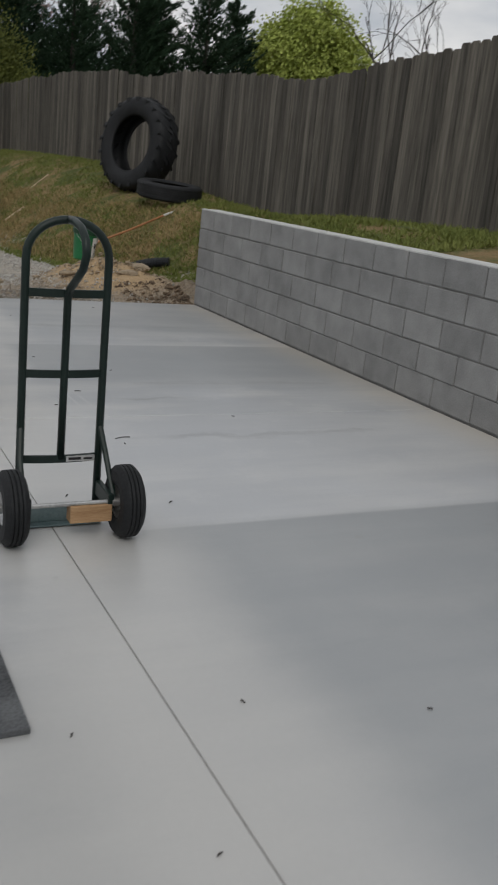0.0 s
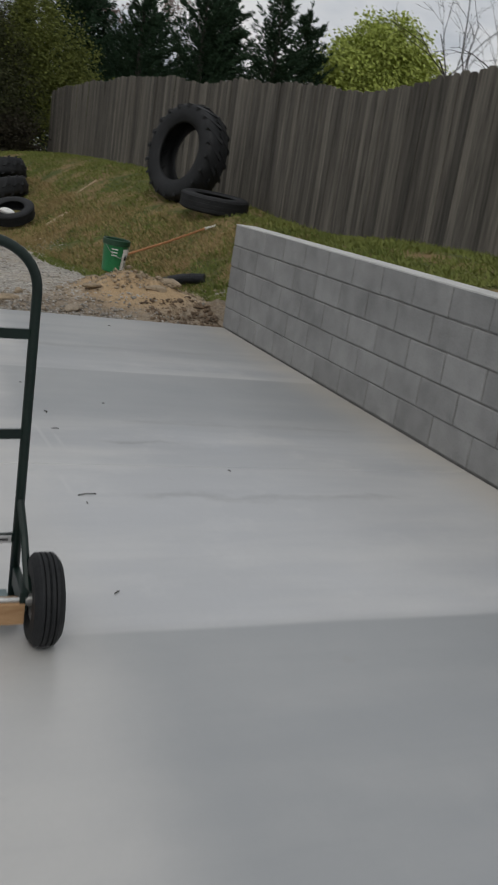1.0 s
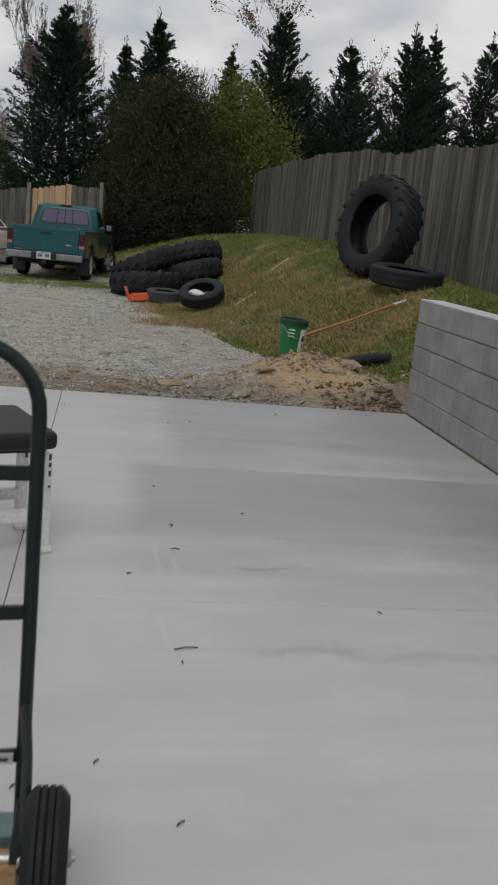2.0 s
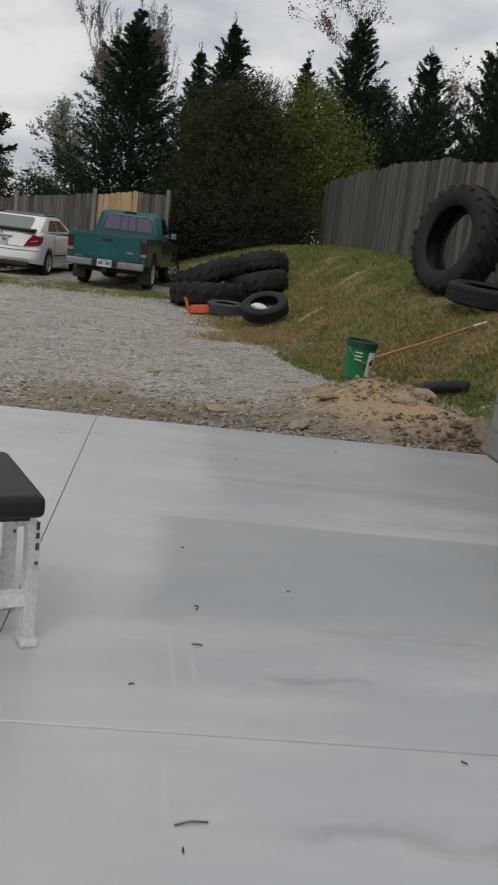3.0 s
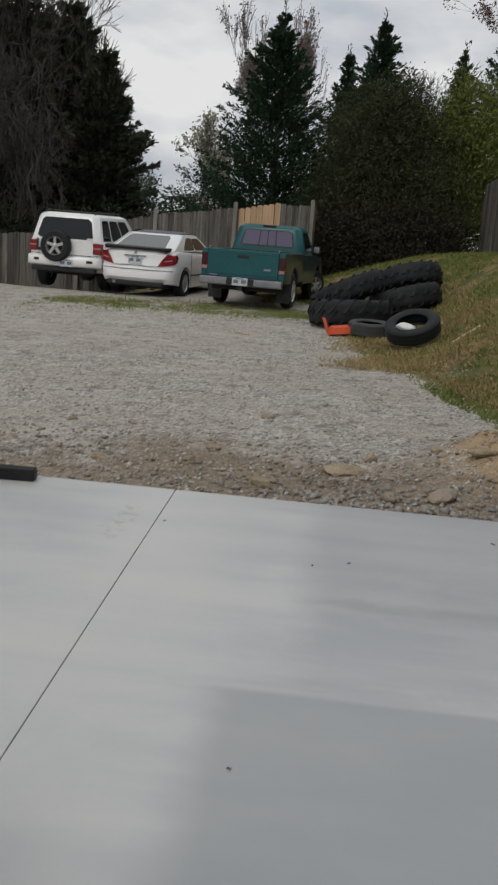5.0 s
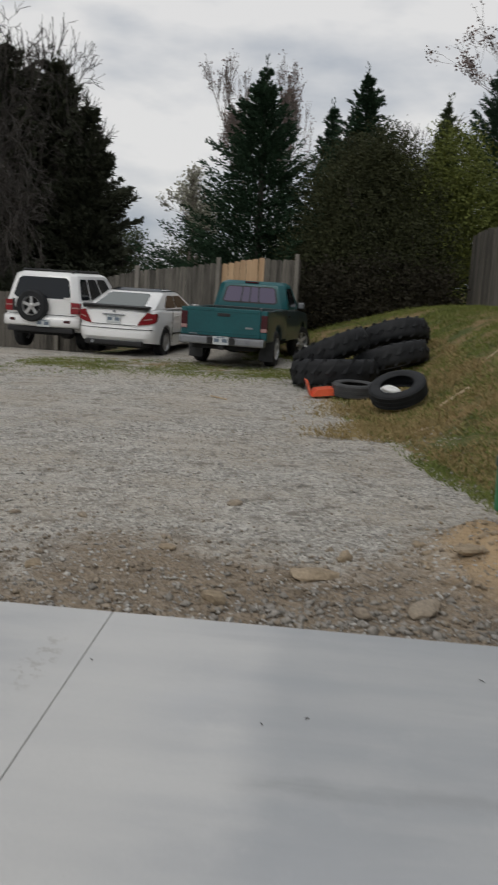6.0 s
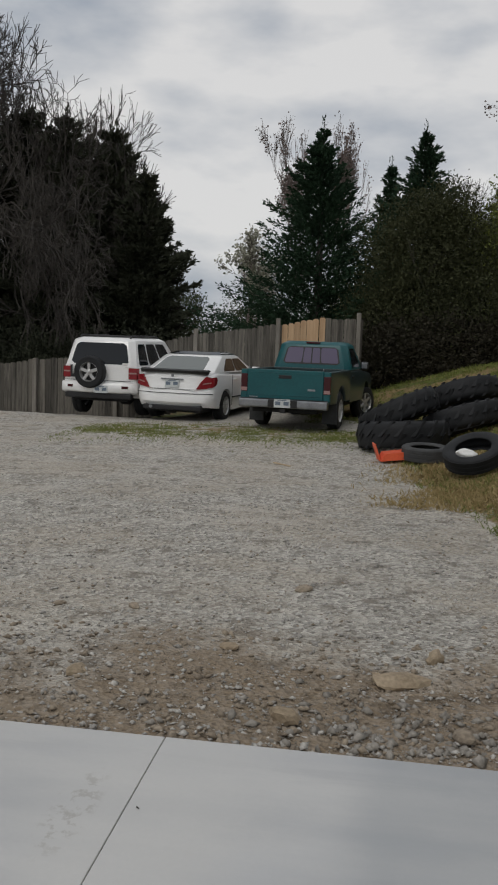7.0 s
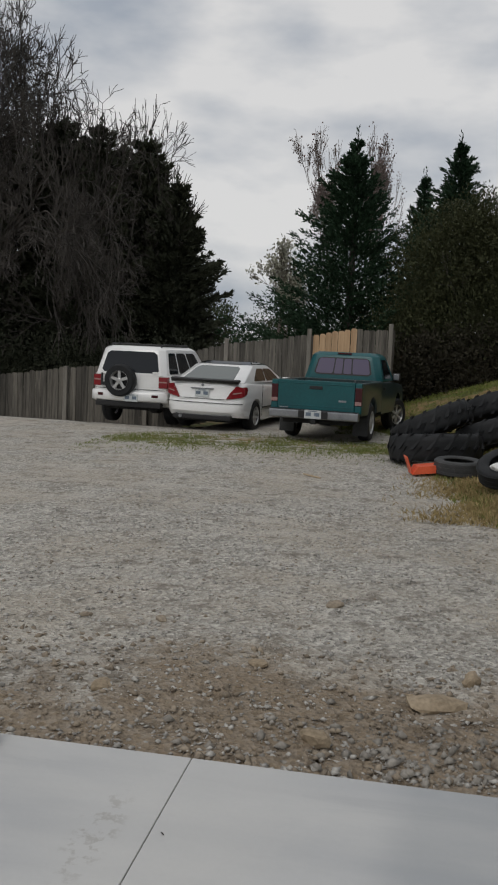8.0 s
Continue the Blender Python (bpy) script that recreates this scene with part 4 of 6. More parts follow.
def body_prism(outline, half, bevel=0.035, seg=3, lo=None, rear=0.0, front=0.0, crown=0.0, tuck=0.0):
    """A side outline drawn out across the width in slices, with rounded flanks."""
    lo = -half if lo is None else lo
    length = max(p[0] for p in outline)
    top = max(p[1] for p in outline)
    if rear or front:
        fr = [-1, -0.985, -0.95, -0.88, -0.72, -0.45, 0, 0.45, 0.72, 0.88, 0.95, 0.985, 1]
        bm = bmesh.new()
        cy = sum(p[0] for p in outline) / len(outline)
        rings = []
        for f in fr:
            k = max(0.0, (abs(f) - 0.88) / 0.12)
            inset = bevel * (1 - math.sqrt(max(0.0, 1 - k * k)))
            pts = []
            for y, z in outline:
                zz = z - crown * abs(f) ** 4 * smooth01((z - 0.5) / 0.4)
                yy = y + (inset if y < 0.35 else (-inset if y > length - 0.35 else 0))
                zz -= inset * 0.6 * smooth01((z - top + 0.25) / 0.2)
                bulge = half - tuck * smooth01((0.62 - z) / 0.4) - tuck * 0.7 * smooth01((z - 0.62) / 0.4)
                pts.append((f * bulge, yy, zz))
            rings.append(pts)
        loft(bm, rings)
        bmesh.ops.recalc_face_normals(bm, faces=bm.faces)
        bow(bm, half, rear, front, length)
        return soften(bm)
    bm = ngon_prism(bmesh.new(), outline, "X", lo, half)
    rim = [e for e in bm.edges if abs(e.verts[0].co.x - e.verts[1].co.x) < 1e-6]
    bmesh.ops.bevel(bm, geom=rim, offset=bevel, segments=seg, profile=0.5, affect="EDGES", clamp_overlap=True)
    return soften(bm)


def cabin(sections):
    """A greenhouse lofted from plan sections, its edges rounded."""
    bm = loft(bmesh.new(), sections)
    bmesh.ops.recalc_face_normals(bm, faces=bm.faces)
    bmesh.ops.bevel(bm, geom=list(bm.edges), offset=0.022, segments=2, profile=0.5, affect="EDGES", clamp_overlap=True)
    return soften(bm)


def ring(y0, y1, hw, z, cut=0.12):
    """A plan section with cut corners."""
    c = cut
    return [(-hw, y0 + c, z), (-hw + c, y0, z), (hw - c, y0, z), (hw, y0 + c, z), (hw, y1 - c, z), (hw - c, y1, z), (-hw + c, y1, z), (-hw, y1 - c, z)]


def pane(corners, u0, u1, v0, v1, out=0.006, thick=0.012, rows=1):
    """A thin plate on the four-cornered face (bottom left, bottom right, top right, top left), inset by fractions."""
    a, b, c, d = [Vector(p) for p in corners]
    nrm = (b - a).cross(d - a).normalized()
    def at(u, v):
        return (a * (1 - u) + b * u) * (1 - v) + (d * (1 - u) + c * u) * v
    r = 0.06
    outline = [(u0 + r * (u1 - u0), v0), (u1 - r * (u1 - u0), v0), (u1, v0 + 2 * r * (v1 - v0)), (u1, v1 - 2 * r * (v1 - v0)), (u1 - r * (u1 - u0), v1), (u0 + r * (u1 - u0), v1), (u0, v1 - 2 * r * (v1 - v0)), (u0, v0 + 2 * r * (v1 - v0))]
    bm = bmesh.new()
    lo = [bm.verts.new(at(u, v) + nrm * (out - thick)) for u, v in outline]
    hi = [bm.verts.new(at(u, v) + nrm * out) for u, v in outline]
    k = len(outline)
    bm.faces.new(hi)
    bm.faces.new(lo[::-1])
    for i in range(k):
        bm.faces.new((lo[i], lo[(i + 1) % k], hi[(i + 1) % k], hi[i]))
    return bm


def road_wheel(car, x, y, z, r, w, steer=0.0, spokes=5, rim_mat=None, hub=0.62):
    sx = 1 if x > 0 else -1
    prof = [(r * 0.62, -w / 2), (r * 0.90, -w / 2), (r * 0.97, -w * 0.42), (r, -w * 0.30), (r, -w * 0.06), (r * 0.975, -w * 0.05), (r * 0.975, w * 0.05), (r, w * 0.06), (r, w * 0.30), (r * 0.97, w * 0.42), (r * 0.90, w / 2), (r * 0.62, w / 2), (r * 0.60, 0), (r * 0.62, -w / 2)]
    tyre = part("wheel", lathe(bmesh.new(), prof, 36, "X"), M_RUBBER, car, smooth=False)
    tyre.location = (x, y, z)
    tyre.rotation_euler = (0, 0, steer)
    bm = bmesh.new()
    k = w / 2 * sx
    lathe(bm, [(r * 0.63, k * 0.98), (r * 0.60, k * 1.0), (r * 0.57, k * 0.8), (r * 0.56, -k * 0.6)], 32, "X")
    disc_stack(bm, [(r * 0.14, k * 0.2), (r * 0.14, k * 0.86), (r * 0.09, k * 0.92)], 16, "X")
    for i in range(spokes):
        a = 2 * math.pi * i / spokes
        rot = Matrix.Rotation(a, 4, "X")
        box(bm, min(k * 0.5, k * 0.82), max(k * 0.5, k * 0.82), -r * 0.085, r * 0.085, r * 0.06, r * 0.59, bevel=0.006, seg=1, m=rot)
    part("rim", bm, rim_mat or M_RIM, tyre, "silver wheel rim")
    part("brake_disc", disc_stack(bmesh.new(), [(r * 0.50, -k * 0.3), (r * 0.50, k * 0.1)], 24, "X"), M_TRIM, tyre)
    return tyre


def number_plate(car, x, y, z, tilt=0.0, label="pale registration plate with blank bars"):
    p = part("licence_plate", B(-0.152, 0.152, -0.004, 0.004, -0.076, 0.076, bevel=0.003, seg=1), M_PLATE, car, label)
    p.location, p.rotation_euler = (x, y, z), (tilt, 0, 0)
    part("plate_bar", B(-0.125, -0.03, -0.008, -0.005, -0.03, 0.035), M_PLATE_BAR, p)
    part("plate_bar", B(0.03, 0.125, -0.008, -0.005, -0.03, 0.035), M_PLATE_BAR, p)
    part("plate_bar", B(-0.08, 0.08, -0.008, -0.005, 0.05, 0.066), M_PLATE_BAR, p)


def pickup_truck(m):
    car = thing("pickup_truck", m, "teal pickup truck with purple-tinted rear window, parked on the grass edge", "pickup truck")
    hw, rw, fw = 0.83, 1.08, 3.86
    # bed
    side = [(0.0, 0.52)] + [(0.0, 1.10), (1.93, 1.10), (1.93, 0.50)] + arc(rw, 0.40, 0.42, 14, 166, 12)[0:] + [(0.55, 0.50)]
    part("bed_side", body_prism(side, hw, 0.03, 3, lo=hw - 0.10), M_TEAL_DARK, car, "dull dark teal bed side")
    part("bed_side", body_prism(side, -hw + 0.10, 0.03, 3, lo=-hw), M_TEAL_DARK, car)
    part("bed_floor", B(-hw + 0.08, hw - 0.08, 0.04, 1.93, 0.62, 0.66), M_TRIM, car)
    part("bed_front", B(-hw + 0.04, hw - 0.04, 1.90, 1.94, 0.55, 1.10, bevel=0.01), M_TEAL_DARK, car)
    gate = part("tailgate", B(-hw + 0.125, hw - 0.125, -0.03, 0.03, 0.58, 1.11, bevel=0.018, seg=3), M_TEAL, car, "teal tailgate")
    part("gate_crease", B(-hw + 0.16, hw - 0.16, -0.036, -0.028, 1.045, 1.062, bevel=0.003, seg=1), M_TEAL, gate)
    part("gate_crease", B(-hw + 0.16, hw - 0.16, -0.036, -0.028, 0.645, 0.665, bevel=0.003, seg=1), M_TEAL, gate)
    part("handle", B(-0.12, 0.12, -0.038, -0.026, 0.955, 1.015, bevel=0.006), M_TRIM, gate, "black tailgate handle")
    part("badge", B(0.42, 0.56, -0.035, -0.027, 0.75, 0.785, bevel=0.004), M_CHROME, gate, "small chrome badge")
    part("badge", B(-0.66, -0.50, -0.035, -0.027, 0.60, 0.618, bevel=0.003), M_CHROME, gate)
    for s in (-1, 1):
        c = s * (hw - 0.062)
        part("corner_post", B(c - 0.062, c + 0.062, -0.022, 0.10, 0.56, 1.10, bevel=0.02, seg=3), M_TEAL, car)
        lamp = part("tail_light", B(c - 0.058, c + 0.066, -0.034, 0.05, 0.70, 1.02, bevel=0.012), M_DARKRED, car, "dark red tail light")
        part("reverse_lens", B(c - 0.054, c + 0.062, -0.039, -0.028, 0.71, 0.775, bevel=0.005), M_CLEAR, lamp, "clear reverse lens")
        part("stake_cap", disc_stack(bmesh.new(), [(0.012, 1.10), (0.016, 1.14), (0.008, 1.15)], 10, "Z", Matrix.Translation((s * (hw - 0.14), 0.02, 0))), M_CHROME, car)
    bump = part("bumper", B(-hw + 0.01, hw - 0.01, -0.17, -0.05, 0.43, 0.585, bevel=0.03, seg=3), M_CHROME, car, "dull chrome step bumper")
    part("step_pad", B(-hw + 0.03, hw - 0.03, -0.165, -0.055, 0.582, 0.592, bevel=0.004, seg=1), M_TRIM, bump)
    part("plate_recess", B(-0.27, 0.27, -0.178, -0.165, 0.445, 0.575, bevel=0.006), M_TRIM, bump)
    number_plate(car, 0.0, -0.186, 0.515)
    part("hitch", B(-0.05, 0.05, -0.16, 0.1, 0.34, 0.42, bevel=0.008), M_TRIM, car)
    part("underside", B(-0.60, 0.60, 0.0, 4.5, 0.34, 0.56), M_CARPET, car)
    # cab and bonnet
    cab = [(1.96, 0.46), (1.96, 1.10), (3.42, 1.06), (4.55, 0.98), (4.72, 0.90), (4.76, 0.62), (4.76, 0.42), (4.36, 0.40)] + arc(fw, 0.40, 0.42, 8, 172, 12) + [(3.40, 0.44)]
    part("cab_body", body_prism(cab, hw, 0.06, 3, rear=0.0001, front=0.25, tuck=0.02), M_TEAL_DARK, car, "dull dark teal cab and bonnet")
    low, mid, top = ring(1.98, 3.52, hw - 0.03, 1.08), ring(2.10, 2.98, hw - 0.15, 1.57), ring(2.20, 2.86, hw - 0.25, 1.63)
    part("cab_roof", cabin([low, mid, top]), M_TEAL, car, "teal cab top")
    rear = (low[1], low[2], mid[2], mid[1])
    win = part("rear_window", pane(rear, 0.05, 0.95, 0.20, 0.90), M_TRIM, car, "rear window in a black seal")
    for u0, u1 in ((0.075, 0.345), (0.365, 0.49), (0.51, 0.635), (0.655, 0.925)):
        part("glass", pane(rear, u0, u1, 0.25, 0.86, out=0.010, thick=0.006), M_GLASS_PURPLE, win, "purple-tinted pane")
    part("brake_lamp", B(-0.14, 0.14, 2.10, 2.19, 1.585, 1.62, bevel=0.008), M_DARKRED, car, "roof brake light")
    for s in (1, -1):
        face = (low[3], low[4], mid[4], mid[3]) if s > 0 else (low[7], low[0], mid[0], mid[7])
        part("side_window", pane(face, 0.12, 0.80, 0.12, 0.88), M_GLASS, car)
        mir = part("mirror", B(s * (hw + 0.03) - 0.07, s * (hw + 0.03) + 0.09, 3.22, 3.30, 1.08, 1.24, bevel=0.025), M_TRIM, car, "black door mirror")
        part("mirror_glass", B(s * (hw + 0.03) - 0.05, s * (hw + 0.03) + 0.07, 3.212, 3.222, 1.10, 1.22, bevel=0.01), M_CHROME, mir)
        part("door_handle", B(s * hw - 0.012, s * hw + 0.012, 2.12, 2.26, 0.93, 0.97, bevel=0.006), M_TRIM, car)
        part("mud_flap", B(s * 0.70 - 0.14, s * 0.70 + 0.14, 0.62, 0.64, 0.12, 0.52, bevel=0.005), M_RUBBER_GREY, car, "grey rubber mud flap")
        road_wheel(car, s * 0.71, rw, 0.345, 0.345, 0.22, rim_mat=M_RIM, spokes=6)
        road_wheel(car, s * 0.74, fw, 0.345, 0.345, 0.22, steer=-0.42, spokes=6)
    part("axle", tube(bmesh.new(), [(-0.6, rw, 0.345), (0.6, rw, 0.345)], 0.06, 8), M_CARPET, car)
    return car


def coupe(m):
    car = thing("coupe", m, "white two-door coupe with black rear spoiler, parked on patchy grass", "car")
    hw, rw, fw = 0.83, 0.92, 3.55
    low = [(0.06, 0.30), (-0.03, 0.40), (-0.04, 0.58), (0.0, 0.64), (0.02, 0.90), (0.10, 0.985), (0.40, 1.02), (1.4, 0.98), (3.0, 0.93), (3.9, 0.78), (4.22, 0.62), (4.30, 0.42), (4.25, 0.24), (3.95, 0.22)] + arc(fw, 0.315, 0.36, -8, 188, 12) + [(1.4, 0.20)] + arc(rw, 0.315, 0.36, -8, 188, 12) + [(0.50, 0.30)]
    part("body", body_prism(low, hw, 0.09, 4, rear=0.22, front=0.4, crown=0.03, tuck=0.035), M_CAR_WHITE, car, "white painted body")
    a, b, c = ring(0.16, 3.10, 0.76, 0.98, 0.16), ring(0.98, 2.28, 0.64, 1.31, 0.16), ring(1.22, 2.08, 0.50, 1.385, 0.16)
    part("roof", cabin([a, b, c]), M_CAR_WHITE, car)
    part("roof_panel", loft(bmesh.new(), [[(x * 0.99, y, z + 0.004) for x, y, z in ring(1.04, 2.24, 0.60, 1.335, 0.16)], [(x, y, z) for x, y, z in ring(1.24, 2.06, 0.48, 1.392, 0.16)]]), M_GLASS, car, "dark glass roof panel")
    part("rear_window", pane((a[1], a[2], b[2], b[1]), 0.03, 0.97, 0.10, 0.94), M_GLASS_PALE, car, "sloping rear window reflecting the sky")
    for face in ((a[3], a[4], b[4], b[3]), (a[7], a[0], b[0], b[7])):
        part("side_window", pane(face, 0.22, 0.52, 0.10, 0.86), M_GLASS, car)
        part("side_window", pane(face, 0.54, 0.90, 0.10, 0.86), M_GLASS, car)
    sp = bmesh.new()
    loft(sp, [[(x, 0.02 + 0.09 * (x / 0.72) ** 2, 0.985 - 0.02 * (x / 0.72) ** 2), (x, -0.02 + 0.09 * (x / 0.72) ** 2, 1.03), (x, 0.06 + 0.09 * (x / 0.72) ** 2, 1.055), (x, 0.17 + 0.09 * (x / 0.72) ** 2, 1.03)] for x in np.linspace(-0.72, 0.72, 13)])
    part("spoiler", sp, M_TRIM, car, "black boot spoiler")
    for s in (-1, 1):
        tri = [(s * 0.50, 0.665), (s * 0.60, 0.675), (s * 0.70, 0.69), (s * 0.79, 0.71), (s * 0.805, 0.78), (s * 0.785, 0.90), (s * 0.68, 0.925), (s * 0.58, 0.80)]
        lamp = part("tail_light", bow(ngon_prism(bmesh.new(), tri, "Y", -0.024, 0.12), hw, 0.22), M_RED, car, "red swept tail light")
        part("lens_stripe", bow(ngon_prism(bmesh.new(), [(s * 0.62, 0.76), (s * 0.78, 0.79), (s * 0.78, 0.815), (s * 0.64, 0.79)], "Y", -0.030, -0.02), hw, 0.22), M_CLEAR, lamp)
        side = [(0.20, 0.72), (0.34, 0.76), (0.40, 0.85), (0.34, 0.91), (0.20, 0.91)]
        part("side_lens", ngon_prism(bmesh.new(), side, "X", s * (hw - 0.018) - 0.02, s * (hw - 0.018) + 0.012), M_RED, lamp)
        mir = part("mirror", B(s * 0.90 - 0.09, s * 0.90 + 0.07, 2.62, 2.76, 0.96, 1.08, bevel=0.03), M_CAR_WHITE, car)
        road_wheel(car, s * 0.725, rw, 0.31, 0.31, 0.21, spokes=7)
        road_wheel(car, s * 0.725, fw, 0.31, 0.31, 0.21, spokes=7)
        part("door_handle", B(s * hw - 0.01, s * hw + 0.016, 1.42, 1.60, 0.83, 0.855, bevel=0.006), M_CAR_WHITE, car)
        part("door_gap", B(s * hw - 0.004, s * hw + 0.003, 1.28, 1.288, 0.30, 0.94), M_TRIM, car)
        part("sill_trim", B(s * hw - 0.006, s * hw + 0.006, 1.3, 3.1, 0.46, 0.49, bevel=0.003), M_TRIM, car)
    seam = bmesh.new()
    loft(seam, [[(x, -0.046, 0.574), (x, -0.02, 0.574), (x, -0.02, 0.584), (x, -0.046, 0.584)] for x in np.linspace(-0.80, 0.80, 17)])
    part("bumper_seam", bow(seam, hw, 0.22), M_TRIM, car)
    part("boot_seam", B(-0.52, 0.52, -0.008, 0.01, 0.655, 0.662), M_TRIM, car)
    part("boot_trim", B(-0.24, 0.24, -0.012, 0.012, 0.845, 0.87, bevel=0.005), M_CHROME, car, "chrome strip over the plate")
    number_plate(car, 0.0, -0.004, 0.765, -0.05)
    part("badge", disc_stack(bmesh.new(), [(0.028, -0.008), (0.028, 0.01)], 14, "X", Matrix.Translation((0, 0.015, 0.925)) @ Matrix.Rotation(radians(90), 4, "Z")), M_CHROME, car)
    part("lower_valance", B(-0.62, 0.62, 0.0, 0.12, 0.24, 0.33, bevel=0.015), M_TRIM, car)
    part("exhaust", tube(bmesh.new(), [(-0.45, -0.02, 0.29), (-0.45, 0.25, 0.29)], 0.035, 12), M_CHROME, car)
    part("underside", B(-0.6, 0.6, 0.1, 4.1, 0.20, 0.34), M_CARPET, car)
    return car


def suv(m):
    car = thing("suv", m, "white compact SUV with a spare wheel on its tailgate", "suv")
    hw, rw, fw = 0.82, 0.78, 3.36
    low = [(0.04, 0.46), (-0.06, 0.50), (-0.07, 0.70), (0.0, 0.73), (0.0, 1.06), (2.85, 1.02), (3.85, 0.94), (4.0, 0.80), (4.02, 0.48), (3.80, 0.40)] + arc(fw, 0.37, 0.42, 2, 178, 12) + [(1.3, 0.40)] + arc(rw, 0.37, 0.42, 2, 178, 12) + [(0.32, 0.46)]
    part("body", body_prism(low, hw, 0.07, 4, rear=0.07, front=0.25, crown=0.0, tuck=0.03), M_CAR_WHITE, car, "white painted body")
    a, b, c = ring(0.01, 2.95, 0.79, 1.03, 0.10), ring(0.16, 2.22, 0.68, 1.57, 0.12), ring(0.26, 2.05, 0.58, 1.63, 0.12)
    part("roof", cabin([a, b, c]), M_CAR_WHITE, car)
    part("rear_window", pane((a[1], a[2], b[2], b[1]), 0.03, 0.97, 0.10, 0.90), M_GLASS, car, "dark tinted rear window")
    part("window_sticker", B(0.50, 0.62, 0.005, 0.02, 1.075, 1.12, bevel=0.004), M_WHITE, car, "small white oval sticker")
    for face, flip in (((a[3], a[4], b[4], b[3]), 0), ((a[7], a[0], b[0], b[7]), 1)):
        for u0, u1 in ((0.05, 0.25), (0.28, 0.55), (0.58, 0.86)):
            if flip:
                u0, u1 = 1 - u1, 1 - u0
            part("side_window", pane(face, u0, u1, 0.08, 0.88), M_GLASS, car)
    for s in (-1, 1):
        lamp = part("tail_light", bow(B(s * 0.725 - 0.09, s * 0.725 + 0.09, -0.02, 0.12, 0.79, 1.02, bevel=0.015), hw, 0.07), M_RED, car, "red square tail light")
        part("lens_band", bow(B(s * 0.725 - 0.08, s * 0.725 + 0.08, -0.025, -0.012, 0.90, 0.93), hw, 0.07), M_CLEAR, lamp)
        part("bumper_reflector", bow(B(s * 0.60 - 0.065, s * 0.60 + 0.065, -0.136, -0.115, 0.595, 0.65, bevel=0.004), hw, 0.13), M_DARKRED, car, "red bumper reflector")
        part("roof_rail", tube(bmesh.new(), [(s * 0.56, 0.30, 1.62), (s * 0.56, 0.40, 1.67), (s * 0.56, 1.85, 1.67), (s * 0.56, 1.97, 1.62)], 0.016, 8), M_TRIM, car, "black roof rail")
        part("mirror", B(s * 0.90 - 0.09, s * 0.90 + 0.07, 2.55, 2.66, 1.03, 1.18, bevel=0.03), M_CAR_WHITE, car)
        part("side_cladding", B(s * hw - 0.006, s * hw + 0.008, 1.2, 2.93, 0.48, 0.60, bevel=0.004), M_TRIM, car)
        part("door_handle", B(s * hw - 0.01, s * hw + 0.016, 1.30, 1.44, 0.93, 0.96, bevel=0.006), M_TRIM, car)
        part("door_gap", B(s * hw - 0.004, s * hw + 0.003, 1.22, 1.228, 0.48, 1.0), M_TRIM, car)
        road_wheel(car, s * 0.70, rw, 0.35, 0.35, 0.23)
        road_wheel(car, s * 0.70, fw, 0.35, 0.35, 0.23)
    part("cross_bar", tube(bmesh.new(), [(-0.56, 0.7, 1.66), (0.56, 0.7, 1.66)], 0.014, 8), M_TRIM, car)
    part("cross_bar", tube(bmesh.new(), [(-0.56, 1.6, 1.66), (0.56, 1.6, 1.66)], 0.014, 8), M_TRIM, car)
    bb = bmesh.new()
    loft(bb, [[(x, -0.10, 0.50), (x, 0.2, 0.50), (x, 0.2, 0.72), (x, -0.09, 0.715), (x, -0.13, 0.68), (x, -0.13, 0.53)] for x in np.linspace(-hw, hw, 17)])
    part("bumper", soften(bow(bb, hw, 0.13)), M_CAR_WHITE, car, "white rear bumper")
    number_plate(car, 0.10, -0.137, 0.575)
    part("lower_bumper", B(-0.72, 0.72, -0.06, 0.1, 0.38, 0.49, bevel=0.02), M_TRIM, car)
    part("gate_seam", B(-0.78, 0.78, -0.003, 0.01, 0.742, 0.752), M_TRIM, car)
    spare = part("spare_wheel", lathe(bmesh.new(), [(0.20, -0.1), (0.30, -0.1), (0.325, -0.07), (0.335, 0.0), (0.325, 0.07), (0.30, 0.1), (0.20, 0.1), (0.195, 0.0), (0.20, -0.1)], 36, "X"), M_RUBBER, car, "spare wheel with silver five-spoke rim")
    spare.location, spare.rotation_euler = (-0.14, -0.125, 0.92), (0, 0, radians(-90))
    bm = bmesh.new()
    lathe(bm, [(0.205, 0.09), (0.195, 0.10), (0.18, 0.06), (0.18, -0.06)], 30, "X")
    disc_stack(bm, [(0.05, -0.06), (0.05, 0.085), (0.03, 0.095)], 16, "X")
    for i in range(5):
        box(bm, 0.045, 0.08, -0.032, 0.032, 0.02, 0.19, bevel=0.006, seg=1, m=Matrix.Rotation(2 * math.pi * i / 5, 4, "X"))
    part("rim", bm, M_RIM, spare)
    part("hub_disc", disc_stack(bmesh.new(), [(0.18, -0.05), (0.18, 0.0)], 24, "X"), M_TRIM, spare)
    part("wheel_carrier", B(-0.62, 0.1, -0.03, 0.0, 0.80, 0.87, bevel=0.008), M_TRIM, car)
    part("carrier_hinge", B(-0.62, -0.585, -0.035, 0.0, 0.80, 1.05, bevel=0.006), M_TRIM, car)
    part("underside", B(-0.6, 0.6, 0.1, 3.8, 0.32, 0.50), M_CARPET, car)
    return car


pickup_truck(pose(0.70, 24.48, -0.01, 0, 0, -8))
coupe(pose(-1.72, 25.85, -0.07, 0, 0, -9))
suv(pose(-3.36, 26.25, -0.075, 0, 0, -5))


